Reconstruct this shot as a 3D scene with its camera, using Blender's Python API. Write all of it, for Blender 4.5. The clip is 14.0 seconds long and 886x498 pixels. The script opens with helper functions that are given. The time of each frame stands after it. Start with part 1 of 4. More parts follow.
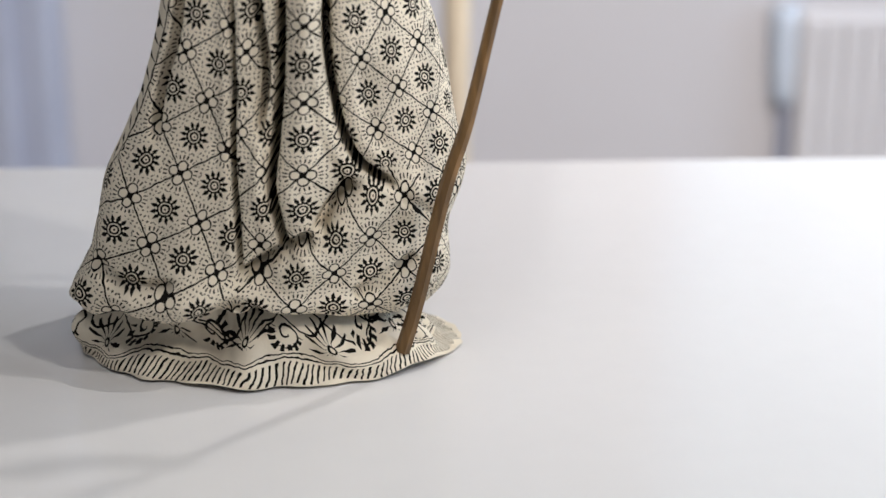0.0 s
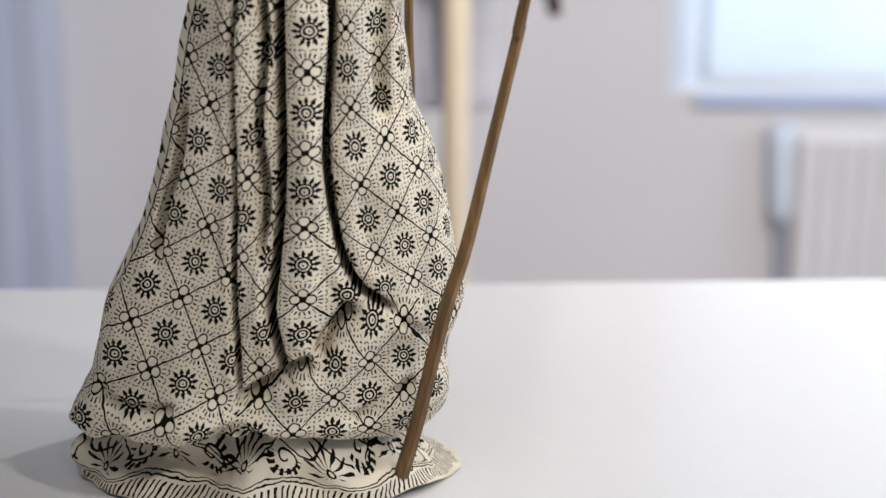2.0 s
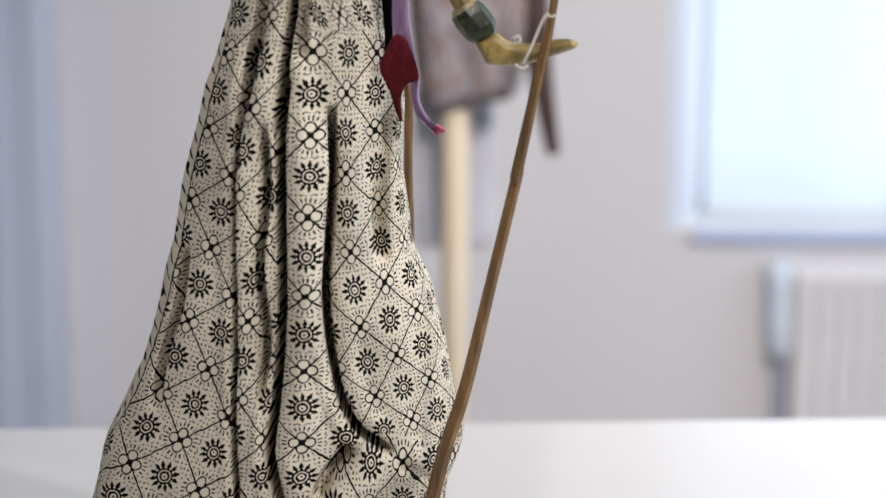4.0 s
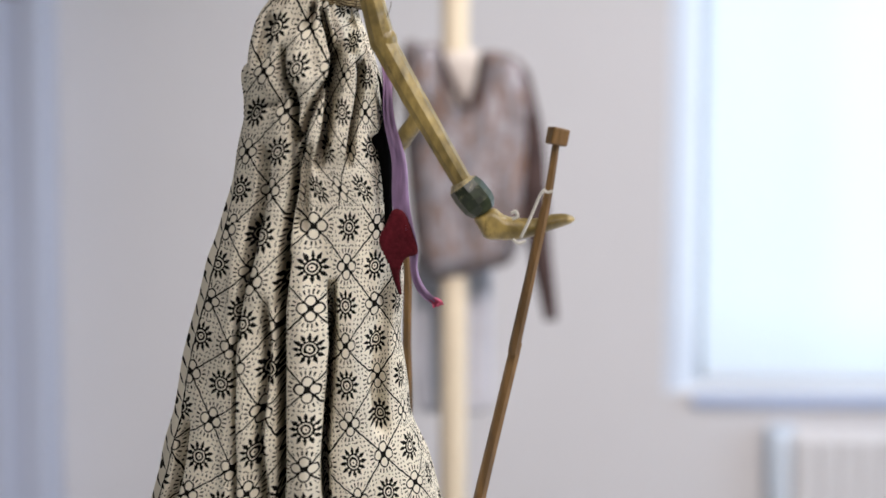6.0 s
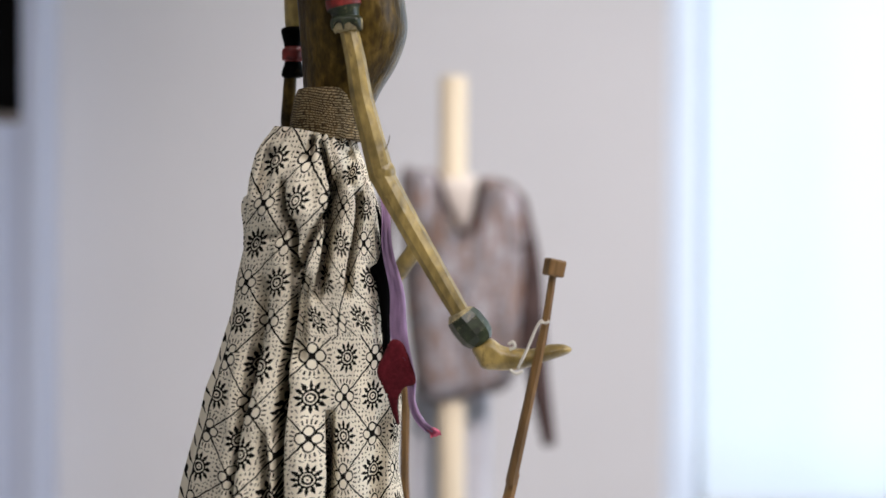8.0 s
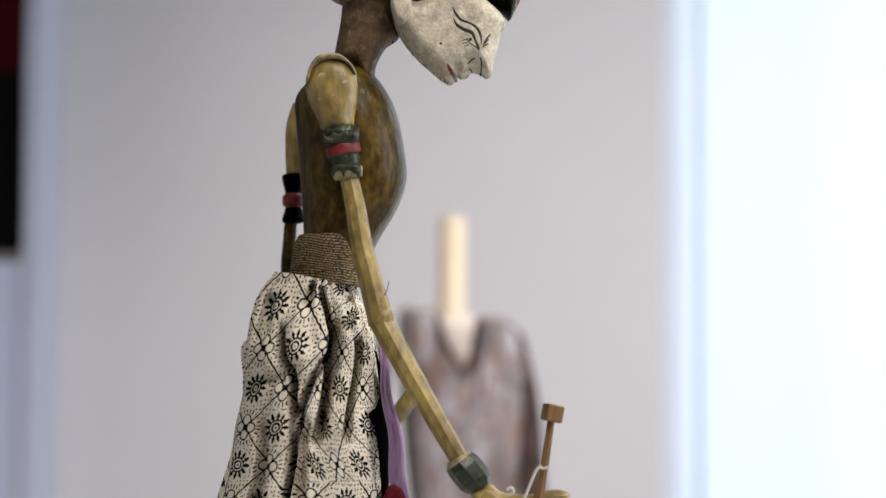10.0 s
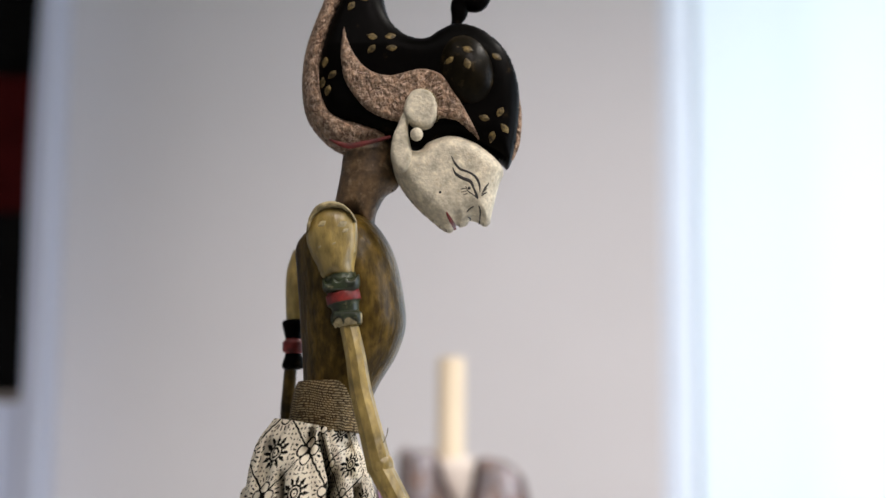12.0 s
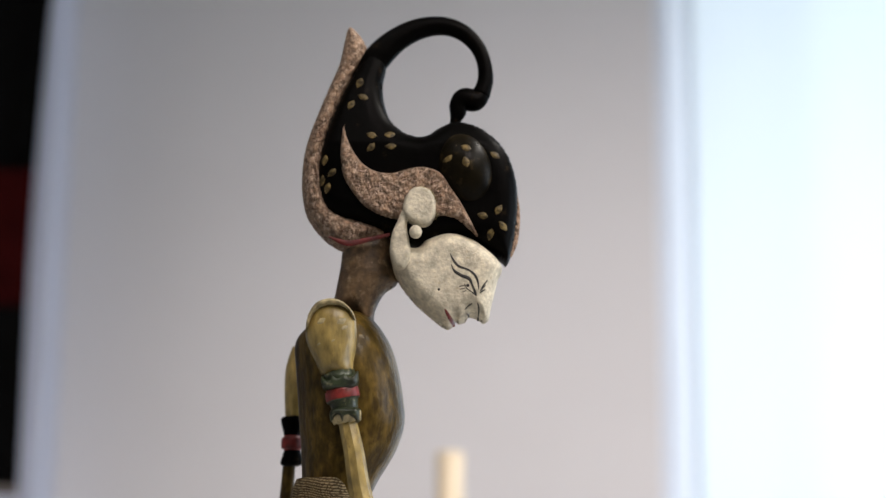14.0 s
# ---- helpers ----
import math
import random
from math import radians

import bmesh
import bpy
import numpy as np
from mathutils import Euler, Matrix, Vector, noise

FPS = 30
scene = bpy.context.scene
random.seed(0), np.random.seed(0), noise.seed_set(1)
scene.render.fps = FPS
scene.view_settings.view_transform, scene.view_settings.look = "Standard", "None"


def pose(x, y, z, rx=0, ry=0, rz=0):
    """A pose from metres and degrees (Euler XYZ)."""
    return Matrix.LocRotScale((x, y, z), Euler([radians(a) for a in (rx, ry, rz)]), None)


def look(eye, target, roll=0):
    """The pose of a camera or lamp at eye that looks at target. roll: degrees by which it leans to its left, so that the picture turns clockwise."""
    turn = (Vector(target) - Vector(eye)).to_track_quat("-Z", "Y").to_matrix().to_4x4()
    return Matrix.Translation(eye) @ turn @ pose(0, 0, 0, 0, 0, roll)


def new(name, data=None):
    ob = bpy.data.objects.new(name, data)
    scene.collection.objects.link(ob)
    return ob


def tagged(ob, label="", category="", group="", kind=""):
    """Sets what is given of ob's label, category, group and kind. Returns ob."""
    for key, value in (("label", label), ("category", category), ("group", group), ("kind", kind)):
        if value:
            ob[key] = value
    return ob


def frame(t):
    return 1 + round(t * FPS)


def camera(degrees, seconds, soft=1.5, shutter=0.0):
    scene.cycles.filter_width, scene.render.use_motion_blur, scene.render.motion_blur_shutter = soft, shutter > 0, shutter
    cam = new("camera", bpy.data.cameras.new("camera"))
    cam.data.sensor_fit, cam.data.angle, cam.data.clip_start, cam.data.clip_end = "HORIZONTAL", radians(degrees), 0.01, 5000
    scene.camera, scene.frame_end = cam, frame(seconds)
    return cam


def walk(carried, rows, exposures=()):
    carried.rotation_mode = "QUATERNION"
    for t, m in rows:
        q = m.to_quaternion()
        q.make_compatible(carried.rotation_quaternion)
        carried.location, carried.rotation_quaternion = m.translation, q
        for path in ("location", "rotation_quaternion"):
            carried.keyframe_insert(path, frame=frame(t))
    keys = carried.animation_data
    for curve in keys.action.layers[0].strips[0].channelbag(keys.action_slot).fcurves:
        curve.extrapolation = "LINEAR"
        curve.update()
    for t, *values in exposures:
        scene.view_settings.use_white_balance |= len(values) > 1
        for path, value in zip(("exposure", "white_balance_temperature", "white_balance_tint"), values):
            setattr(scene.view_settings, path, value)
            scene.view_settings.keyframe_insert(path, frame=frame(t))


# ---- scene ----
# camera on a tripod head: it tilts up about a pivot behind and below the lens
cam = camera(28.97, 14.0, soft=1.5)
EYE, AHEAD, ABOVE, DIST = 1.1060, 0.0662, 0.0803, 0.85
ROLL, ROLL_GAIN = -0.342, -0.0073
TILTS = [
    (0.0, -18.74, -0.03),
    (0.5, -17.73, -0.05),
    (1.0, -16.65, -0.05),
    (1.5, -15.61, -0.04),
    (2.0, -14.90, -0.05),
    (2.5, -13.76, -0.05),
    (3.0, -12.73, -0.05),
    (5.5, -6.50, -0.10),
    (6.0, -5.15, -0.09),
    (6.5, -4.10, -0.10),
    (7.0, -3.48, -0.12),
    (7.5, -2.38, -0.12),
    (8.0, -1.12, -0.14),
    (8.5, 0.06, -0.15),
    (11.0, 5.38, -0.16),
    (11.5, 6.45, -0.16),
    (12.0, 7.92, -0.16),
    (12.5, 8.99, -0.16),
    (13.0, 9.83, -0.16),
    (13.5, 10.48, -0.17),
    (14.0, 10.93, -0.18),
]
walk(cam, [(t, pose(0, -DIST - AHEAD, EYE - ABOVE) @ pose(0, 0, 0, 0, 0, yaw) @ pose(0, 0, 0, 90 + tilt)
            @ pose(0, 0, 0, 0, 0, -(ROLL + ROLL_GAIN * tilt)) @ pose(0, ABOVE, -AHEAD)) for t, tilt, yaw in TILTS],
     exposures=[(0.0, 0.0, 6340, 10), (7.0, 0.0, 6340, 10), (10.5, 0.0, 6500, 10), (14.0, 0.0, 6650, 10)])
cam.data.dof.use_dof = True
cam.data.dof.focus_distance = 0.84
cam.data.dof.aperture_fstop = 4.6

# ---- world and lights ----
TABLE = 0.75
WALL_Y = 1.75
world = bpy.data.worlds.new("sky")
scene.world = world
world.use_nodes = True
wn = world.node_tree.nodes
sky = wn.new("ShaderNodeTexSky")
sky.sky_type, sky.sun_disc, sky.sun_elevation, sky.sun_rotation = "NISHITA", False, radians(35), radians(60)
world.node_tree.links.new(sky.outputs[0], wn["Background"].inputs[0])
wn["Background"].inputs[1].default_value = 0.1


def area(name, power, size, colour, m, size_y=0.0):
    data = bpy.data.lights.new(name, "AREA")
    data.energy, data.size, data.color = power, size, colour
    if size_y:
        data.shape, data.size_y = "RECTANGLE", size_y
    ob = new(name, data)
    ob.matrix_world = m
    return ob


area("window_daylight", 40.0, 1.5, (0.76, 0.89, 1.0), look((1.45, WALL_Y + 0.75, 1.5), (1.4, 0.0, 1.45)), 2.2)
# added fill from the right, bluish, at an unseen side window
area("side_fill_daylight", 23.0, 1.3, (0.68, 0.81, 1.0), look((2.62, 0.3, 1.5), (0.0, 0.6, 0.6)), 1.4)
# unseen overhead fill, added to lift the table and its shadow
area("overhead_fill_light", 7.0, 1.2, (1.0, 0.96, 0.93), look((-0.5, -0.9, 2.72), (-0.4, -0.8, 0.0)), 0.6)
area("track_spot_light", 6.5, 0.04, (1.0, 0.95, 0.9), look((0.8, 0.41, 2.31), (0.0, 0.0, 0.9)))
area("track_spot_light", 6.5, 0.04, (1.0, 0.95, 0.9), look((0.9, -0.12, 2.31), (0.0, 0.0, 0.9)))
# unseen lamp added to brighten and warm the back wall
wash = bpy.data.lights.new("wall_fill_light", "SPOT")
wash.energy, wash.color, wash.spot_size, wash.spot_blend, wash.shadow_soft_size = 292.0, (1.0, 0.89, 0.862), radians(54), 1.0, 0.35
new("wall_fill_light", wash).matrix_world = look((0.72, -1.3, 2.6), (0.5, WALL_Y, 0.62))
# added key lamp, unseen; narrow cone keeps the jacket's shadow off the wall
key = bpy.data.lights.new("puppet_key_light", "SPOT")
key.energy, key.color, key.spot_size, key.spot_blend, key.shadow_soft_size = 64.0, (1.0, 0.94, 0.865), radians(33), 0.55, 0.09
new("puppet_key_light", key).matrix_world = look((1.45, -1.15, 2.45), (-0.02, -0.02, 1.0))


# ---- materials ----
class Val:
    """A shader value that can be used in sums and products."""

    def __init__(self, tree, socket):
        self.tree, self.socket = tree, socket

    def op(self, kind, *others):
        node = self.tree.nodes.new("ShaderNodeMath")
        node.operation = kind
        for slot, v in zip(node.inputs, (self, *others)):
            if isinstance(v, Val):
                self.tree.links.new(v.socket, slot)
            else:
                slot.default_value = v
        return Val(self.tree, node.outputs[0])

    def __add__(self, o): return self.op("ADD", o)
    def __sub__(self, o): return self.op("SUBTRACT", o)
    def __mul__(self, o): return self.op("MULTIPLY", o)
    def fract(self): return self.op("FRACT")
    def size(self): return self.op("ABSOLUTE")
    def below(self, o): return self.op("LESS_THAN", o)
    def above(self, o): return self.op("GREATER_THAN", o)
    def either(self, o): return self.op("MAXIMUM", o)
    def least(self, o): return self.op("MINIMUM", o)
    def root(self): return self.op("SQRT")
    def sine(self): return self.op("SINE")
    def turn(self, o): return self.op("ARCTAN2", o)


def far(a, b):
    return (a * a + b * b).root()


def material(name, colour, rough=0.5, metal=0.0, vary=0.12, scale=40.0, bump=0.1, bump_scale=300.0, spot=None, stretch=(1, 1, 1), sheen=0.0, coat=0.0, spot_level=0.6, distance=0.0006, gloss=0.4):
    """A painted, woven or wooden surface: base colour that varies at two scales, grain and fine relief."""
    mat = bpy.data.materials.new(name)
    mat.use_nodes = True
    tree = mat.node_tree
    nodes, links = tree.nodes, tree.links
    shader = nodes["Principled BSDF"]
    coord = nodes.new("ShaderNodeTexCoord")
    place = nodes.new("ShaderNodeMapping")
    place.inputs["Scale"].default_value = stretch
    links.new(coord.outputs["Object"], place.inputs[0])
    big, fine = nodes.new("ShaderNodeTexNoise"), nodes.new("ShaderNodeTexNoise")
    for n, s in ((big, scale), (fine, bump_scale)):
        n.inputs["Scale"].default_value, n.inputs["Detail"].default_value = s, 5.0
        links.new(place.outputs[0], n.inputs["Vector"])
    ramp = nodes.new("ShaderNodeValToRGB")
    ramp.color_ramp.elements[0].position, ramp.color_ramp.elements[1].position = 0.32, 0.68
    ramp.color_ramp.elements[0].color = (*[c * (1 - vary) for c in colour], 1)
    ramp.color_ramp.elements[1].color = (*[min(1, c * (1 + vary)) for c in colour], 1)
    links.new(big.outputs[0], ramp.inputs[0])
    out = ramp.outputs[0]
    grain = nodes.new("ShaderNodeMix")
    grain.data_type, grain.blend_type = "RGBA", "MULTIPLY"
    grain.inputs[0].default_value = min(1.0, vary * 2.5)
    links.new(out, grain.inputs[6])
    links.new(fine.outputs[0], grain.inputs[7])
    lift = nodes.new("ShaderNodeMix")
    lift.data_type, lift.blend_type = "RGBA", "MULTIPLY"
    lift.inputs[0].default_value = 1.0
    k = 1.0 + min(1.0, vary * 2.5) * 0.6
    lift.inputs[7].default_value = (k, k, k, 1)
    links.new(grain.outputs[2], lift.inputs[6])
    out = lift.outputs[2]
    if spot:
        dirt, level = nodes.new("ShaderNodeTexNoise"), nodes.new("ShaderNodeValToRGB")
        dirt.inputs["Scale"].default_value, dirt.inputs["Detail"].default_value = scale * 2.3, 8.0
        dirt.inputs["Roughness"].default_value = 0.7
        links.new(place.outputs[0], dirt.inputs["Vector"])
        level.color_ramp.elements[0].position, level.color_ramp.elements[1].position = spot_level - 0.06, spot_level + 0.08
        links.new(dirt.outputs[0], level.inputs[0])
        mix = nodes.new("ShaderNodeMix")
        mix.data_type = "RGBA"
        links.new(level.outputs[0], mix.inputs[0])
        links.new(out, mix.inputs[6])
        mix.inputs[7].default_value = (*spot, 1)
        out = mix.outputs[2]
    links.new(out, shader.inputs["Base Color"])
    shader.inputs["Roughness"].default_value, shader.inputs["Metallic"].default_value = rough, metal
    shader.inputs["Sheen Weight"].default_value, shader.inputs["Coat Weight"].default_value = sheen, coat
    shader.inputs["Specular IOR Level"].default_value = gloss
    relief = nodes.new("ShaderNodeBump")
    relief.inputs["Strength"].default_value, relief.inputs["Distance"].default_value = bump, distance
    links.new(fine.outputs[0], relief.inputs["Height"])
    links.new(relief.outputs[0], shader.inputs["Normal"])
    return mat


def cloth_base(name, wander=0.07, reach=3.0):
    """A cotton cloth with a weave: tree, shader, and the cloth's own coordinates as two values."""
    mat = bpy.data.materials.new(name)
    mat.use_nodes = True
    tree = mat.node_tree
    uv = tree.nodes.new("ShaderNodeUVMap")
    uv.uv_map = "cloth"
    wob = tree.nodes.new("ShaderNodeTexNoise")
    wob.inputs["Scale"].default_value, wob.inputs["Detail"].default_value = reach, 3.0
    tree.links.new(uv.outputs[0], wob.inputs["Vector"])
    cut, cut2 = tree.nodes.new("ShaderNodeSeparateXYZ"), tree.nodes.new("ShaderNodeSeparateColor")
    tree.links.new(uv.outputs[0], cut.inputs[0])
    tree.links.new(wob.outputs["Color"], cut2.inputs[0])
    a, b = Val(tree, cut.outputs[0]), Val(tree, cut.outputs[1])
    wa, wb = Val(tree, cut2.outputs[0]), Val(tree, cut2.outputs[1])
    hand, cut3 = tree.nodes.new("ShaderNodeTexNoise"), tree.nodes.new("ShaderNodeSeparateColor")
    hand.inputs["Scale"].default_value, hand.inputs["Detail"].default_value = 9.0, 2.0
    tree.links.new(uv.outputs[0], hand.inputs["Vector"])
    tree.links.new(hand.outputs["Color"], cut3.inputs[0])
    ha, hb = Val(tree, cut3.outputs[0]), Val(tree, cut3.outputs[1])
    return mat, tree, a + (wa - 0.5) * wander + (ha - 0.5) * 0.05, b + (wb - 0.5) * wander + (hb - 0.5) * 0.05


def cloth_ink(mat, tree, ink, ground=(0.78, 0.705, 0.565)):
    """Dark wax-print ink on unbleached cotton."""
    nodes, links = tree.nodes, tree.links
    shader = nodes["Principled BSDF"]
    coord = nodes.new("ShaderNodeTexCoord")
    tone, weave = nodes.new("ShaderNodeTexNoise"), nodes.new("ShaderNodeTexNoise")
    tone.inputs["Scale"].default_value, weave.inputs["Scale"].default_value = 25.0, 900.0
    tone.inputs["Detail"].default_value = 6.0
    for n in (tone, weave):
        links.new(coord.outputs["Object"], n.inputs["Vector"])
    ramp = nodes.new("ShaderNodeValToRGB")
    ramp.color_ramp.elements[0].position, ramp.color_ramp.elements[1].position = 0.3, 0.65
    ramp.color_ramp.elements[0].color = (*[c * 0.82 for c in ground], 1)
    ramp.color_ramp.elements[1].color = (*[c * 1.05 for c in ground], 1)
    links.new(tone.outputs[0], ramp.inputs[0])
    mix = nodes.new("ShaderNodeMix")
    mix.data_type = "RGBA"
    links.new((ink * 0.99).socket, mix.inputs[0])
    links.new(ramp.outputs[0], mix.inputs[6])
    mix.inputs[7].default_value = (0.0022, 0.002, 0.0022, 1)
    links.new(mix.outputs[2], shader.inputs["Base Color"])
    shader.inputs["Roughness"].default_value = 0.9
    shader.inputs["Specular IOR Level"].default_value = 0.03
    relief = nodes.new("ShaderNodeBump")
    relief.inputs["Strength"].default_value, relief.inputs["Distance"].default_value = 0.25, 0.0004
    links.new(weave.outputs[0], relief.inputs["Height"])
    crumple, soft_fold = nodes.new("ShaderNodeTexNoise"), nodes.new("ShaderNodeBump")
    crumple.inputs["Scale"].default_value, crumple.inputs["Detail"].default_value = 75.0, 4.0
    crumple.inputs["Distortion"].default_value = 0.8
    links.new(coord.outputs["Object"], crumple.inputs["Vector"])
    soft_fold.inputs["Strength"].default_value, soft_fold.inputs["Distance"].default_value = 0.55, 0.0035
    links.new(crumple.outputs[0], soft_fold.inputs["Height"])
    links.new(soft_fold.outputs[0], relief.inputs["Normal"])
    links.new(relief.outputs[0], shader.inputs["Normal"])
    return mat


def batik_edge():
    """The cloth's side edge: a plain strip with slanting leaf strokes and one line."""
    mat, tree, a, b = cloth_base("batik_edge", 0.25, 2.0)
    line = (a - 0.93).size().below(0.06)
    stroke = ((b * 1.1 + a * 0.9).fract() - 0.5).size().below((a - 0.4).size() * -0.28 + 0.13)
    blot = (((b * 0.29).fract() - 0.5) * 3.4).op("MULTIPLY", 1.0)
    spot = far(blot, (a - 0.35) * 1.1).below(0.2)
    return cloth_ink(mat, tree, line.either(stroke).either(spot))


def batik_lattice():
    """Square lattice of thin lines: four-petalled flowers at the crossings, spiked suns in the fields, fine dots between."""
    mat, tree, a, b = cloth_base("batik_cotton", 0.05)
    pa, pb = (a + 0.5).fract() - 0.5, (b + 0.5).fract() - 0.5
    sa, sb = a.fract() - 0.5, b.fract() - 0.5
    ra, rs = far(pa, pb), far(sa, sb)
    line = pa.size().least(pb.size()).below(0.0175)
    petal = far(pa.size() - 0.095, pb.size() - 0.095)
    rim = (petal - 0.092).size().below(0.015)
    cross = ra.below(0.03)
    angle = pa.turn(pb) * (1 / (2 * math.pi))
    dash = ((angle * 24.0).fract() - 0.5).size().below(0.19) * (ra - 0.295).size().below(0.038) * pa.size().least(pb.size()).above(0.04)
    turn = sa.turn(sb) * (1 / (2 * math.pi))
    spike = ((turn * 12.0).fract() - 0.5).size()
    gap = far(((turn * 12.0 + 0.5).fract() - 0.5) * 0.9, (rs - 0.172) * 11.0).below(0.23)
    sun = (rs - 0.152).size().below(0.035).either(rs.above(0.165) * spike.below((rs * -3.9) + 1.165)) * (gap * -1.0 + 1.0)
    eye = (rs - 0.075).size().below(0.02).either(rs.below(0.02))
    bead = far((turn * 12.0 + 0.5).fract() - 0.5, (rs - 0.33) * 12.0).below(0.13)
    da, db = ((a + b) * 8.5).fract() - 0.5, ((a - b) * 8.5).fract() - 0.5
    dots = far(da, db).below(0.235) * rs.above(0.33) * ra.above(0.36)
    ink = line.either(rim).either(cross).either(dash).either(sun).either(eye).either(bead).either(dots * 0.9)
    return cloth_ink(mat, tree, ink)


def batik_border():
    """The border: a vine with fans of leaves and curls above, two lines and slanting bars at the hem."""
    mat, tree, a, b = cloth_base("batik_border", 0.42, 1.1)
    # b runs from 0 at the hem to about 1.5 at the top of the border
    bars = ((a * 8.6 + b * 4.0).fract() - 0.5).size().below(0.18) * b.above(0.04) * b.below(0.34)
    rules = (b - 0.4).size().below(0.013).either((b - 0.46).size().below(0.01)).either((b - 1.47).size().below(0.018))
    cell = a * 0.62 - (a * 0.62).fract()
    luck = (cell * 0.618 + 0.13).fract() - 0.5
    fb = b - 0.7 - luck * 0.22
    fa = (a * 0.62).fract() * (1 / 0.62) - 0.8 + fb * luck * 1.1
    r, w = far(fa, fb), fb.turn(fa) * (1 / (2 * math.pi))
    leaf = ((w * 13.0).fract() - 0.5).size().below((r - 0.3).size() * -0.7 + 0.21) * r.above(0.08) * r.below(luck * 0.16 + 0.5) * fb.above(-0.1)
    seed = (r - 0.06).size().below(0.02)
    cell2 = a * 0.62 + 0.5 - (a * 0.62 + 0.5).fract()
    luck2 = (cell2 * 0.618 + 0.41).fract() - 0.5
    gb = b - 0.86 - luck2 * 0.3
    ga = (a * 0.62 + 0.5).fract() * (1 / 0.62) - 0.8 + luck2 * 0.25
    q, v = far(ga, gb), gb.turn(ga) * (1 / (2 * math.pi))
    curl = ((q * 5.0 - v).fract() - 0.5).size().below(0.11) * q.below(0.26)
    comb = ((v * 14.0).fract() - 0.5).size().below(0.3) * (q - 0.26).size().below(0.06) * (gb + ga * luck2 * 2.0).below(0.05)
    vine = ((a * 3.9).sine() * 0.24 + 1.06 - b).size().below(0.022)
    vine2 = ((a * 2.7 + 2.0).sine() * 0.3 + 1.0 - b).size().below(0.02) * ((a * 0.9).fract() - 0.5).size().below(0.36)
    twig = ((a * 7.8 + 1.0).sine() * 0.12 + 1.28 - b).size().below(0.03) * ((a * 2.4).fract() - 0.5).size().below(0.28)
    upper = leaf.either(seed).either(curl).either(comb).either(vine).either(vine2).either(twig) * b.above(0.5) * b.below(1.42)
    return cloth_ink(mat, tree, bars.either(rules).either(upper))


def woven_band():
    """Gold and dark brown threads crossing, seen as small bright knots in rows."""
    mat = material("woven_gold_band", (0.12, 0.08, 0.034), 0.7, 0.0, 0.6, 300, 0.8, 600, gloss=0.15)
    tree = mat.node_tree
    coord, cut = tree.nodes.new("ShaderNodeTexCoord"), tree.nodes.new("ShaderNodeSeparateXYZ")
    wander = tree.nodes.new("ShaderNodeTexNoise")
    wander.inputs["Scale"].default_value = 90.0
    tree.links.new(coord.outputs["Object"], cut.inputs[0])
    tree.links.new(coord.outputs["Object"], wander.inputs["Vector"])
    x, z, w = Val(tree, cut.outputs[0]), Val(tree, cut.outputs[2]), Val(tree, wander.outputs[0])
    rows = (z * 5000.0 + x * 560.0 + w * 16.0).sine()
    knots = (x * 3300.0 + z * 300.0 + w * 75.0).sine()
    bright = rows.above(0.0) * knots.above(-0.35) * w.above(0.36)
    dark = rows.below(-0.55)
    shader = tree.nodes["Principled BSDF"]
    base = shader.inputs["Base Color"].links[0].from_socket
    for mask, colour in ((dark * 0.8, (0.03, 0.018, 0.008, 1)), (bright * 0.7, (0.4, 0.31, 0.17, 1))):
        mix = tree.nodes.new("ShaderNodeMix")
        mix.data_type = "RGBA"
        tree.links.new(mask.socket, mix.inputs[0])
        tree.links.new(base, mix.inputs[6])
        mix.inputs[7].default_value = colour
        base = mix.outputs[2]
    tree.links.new(base, shader.inputs["Base Color"])
    return mat


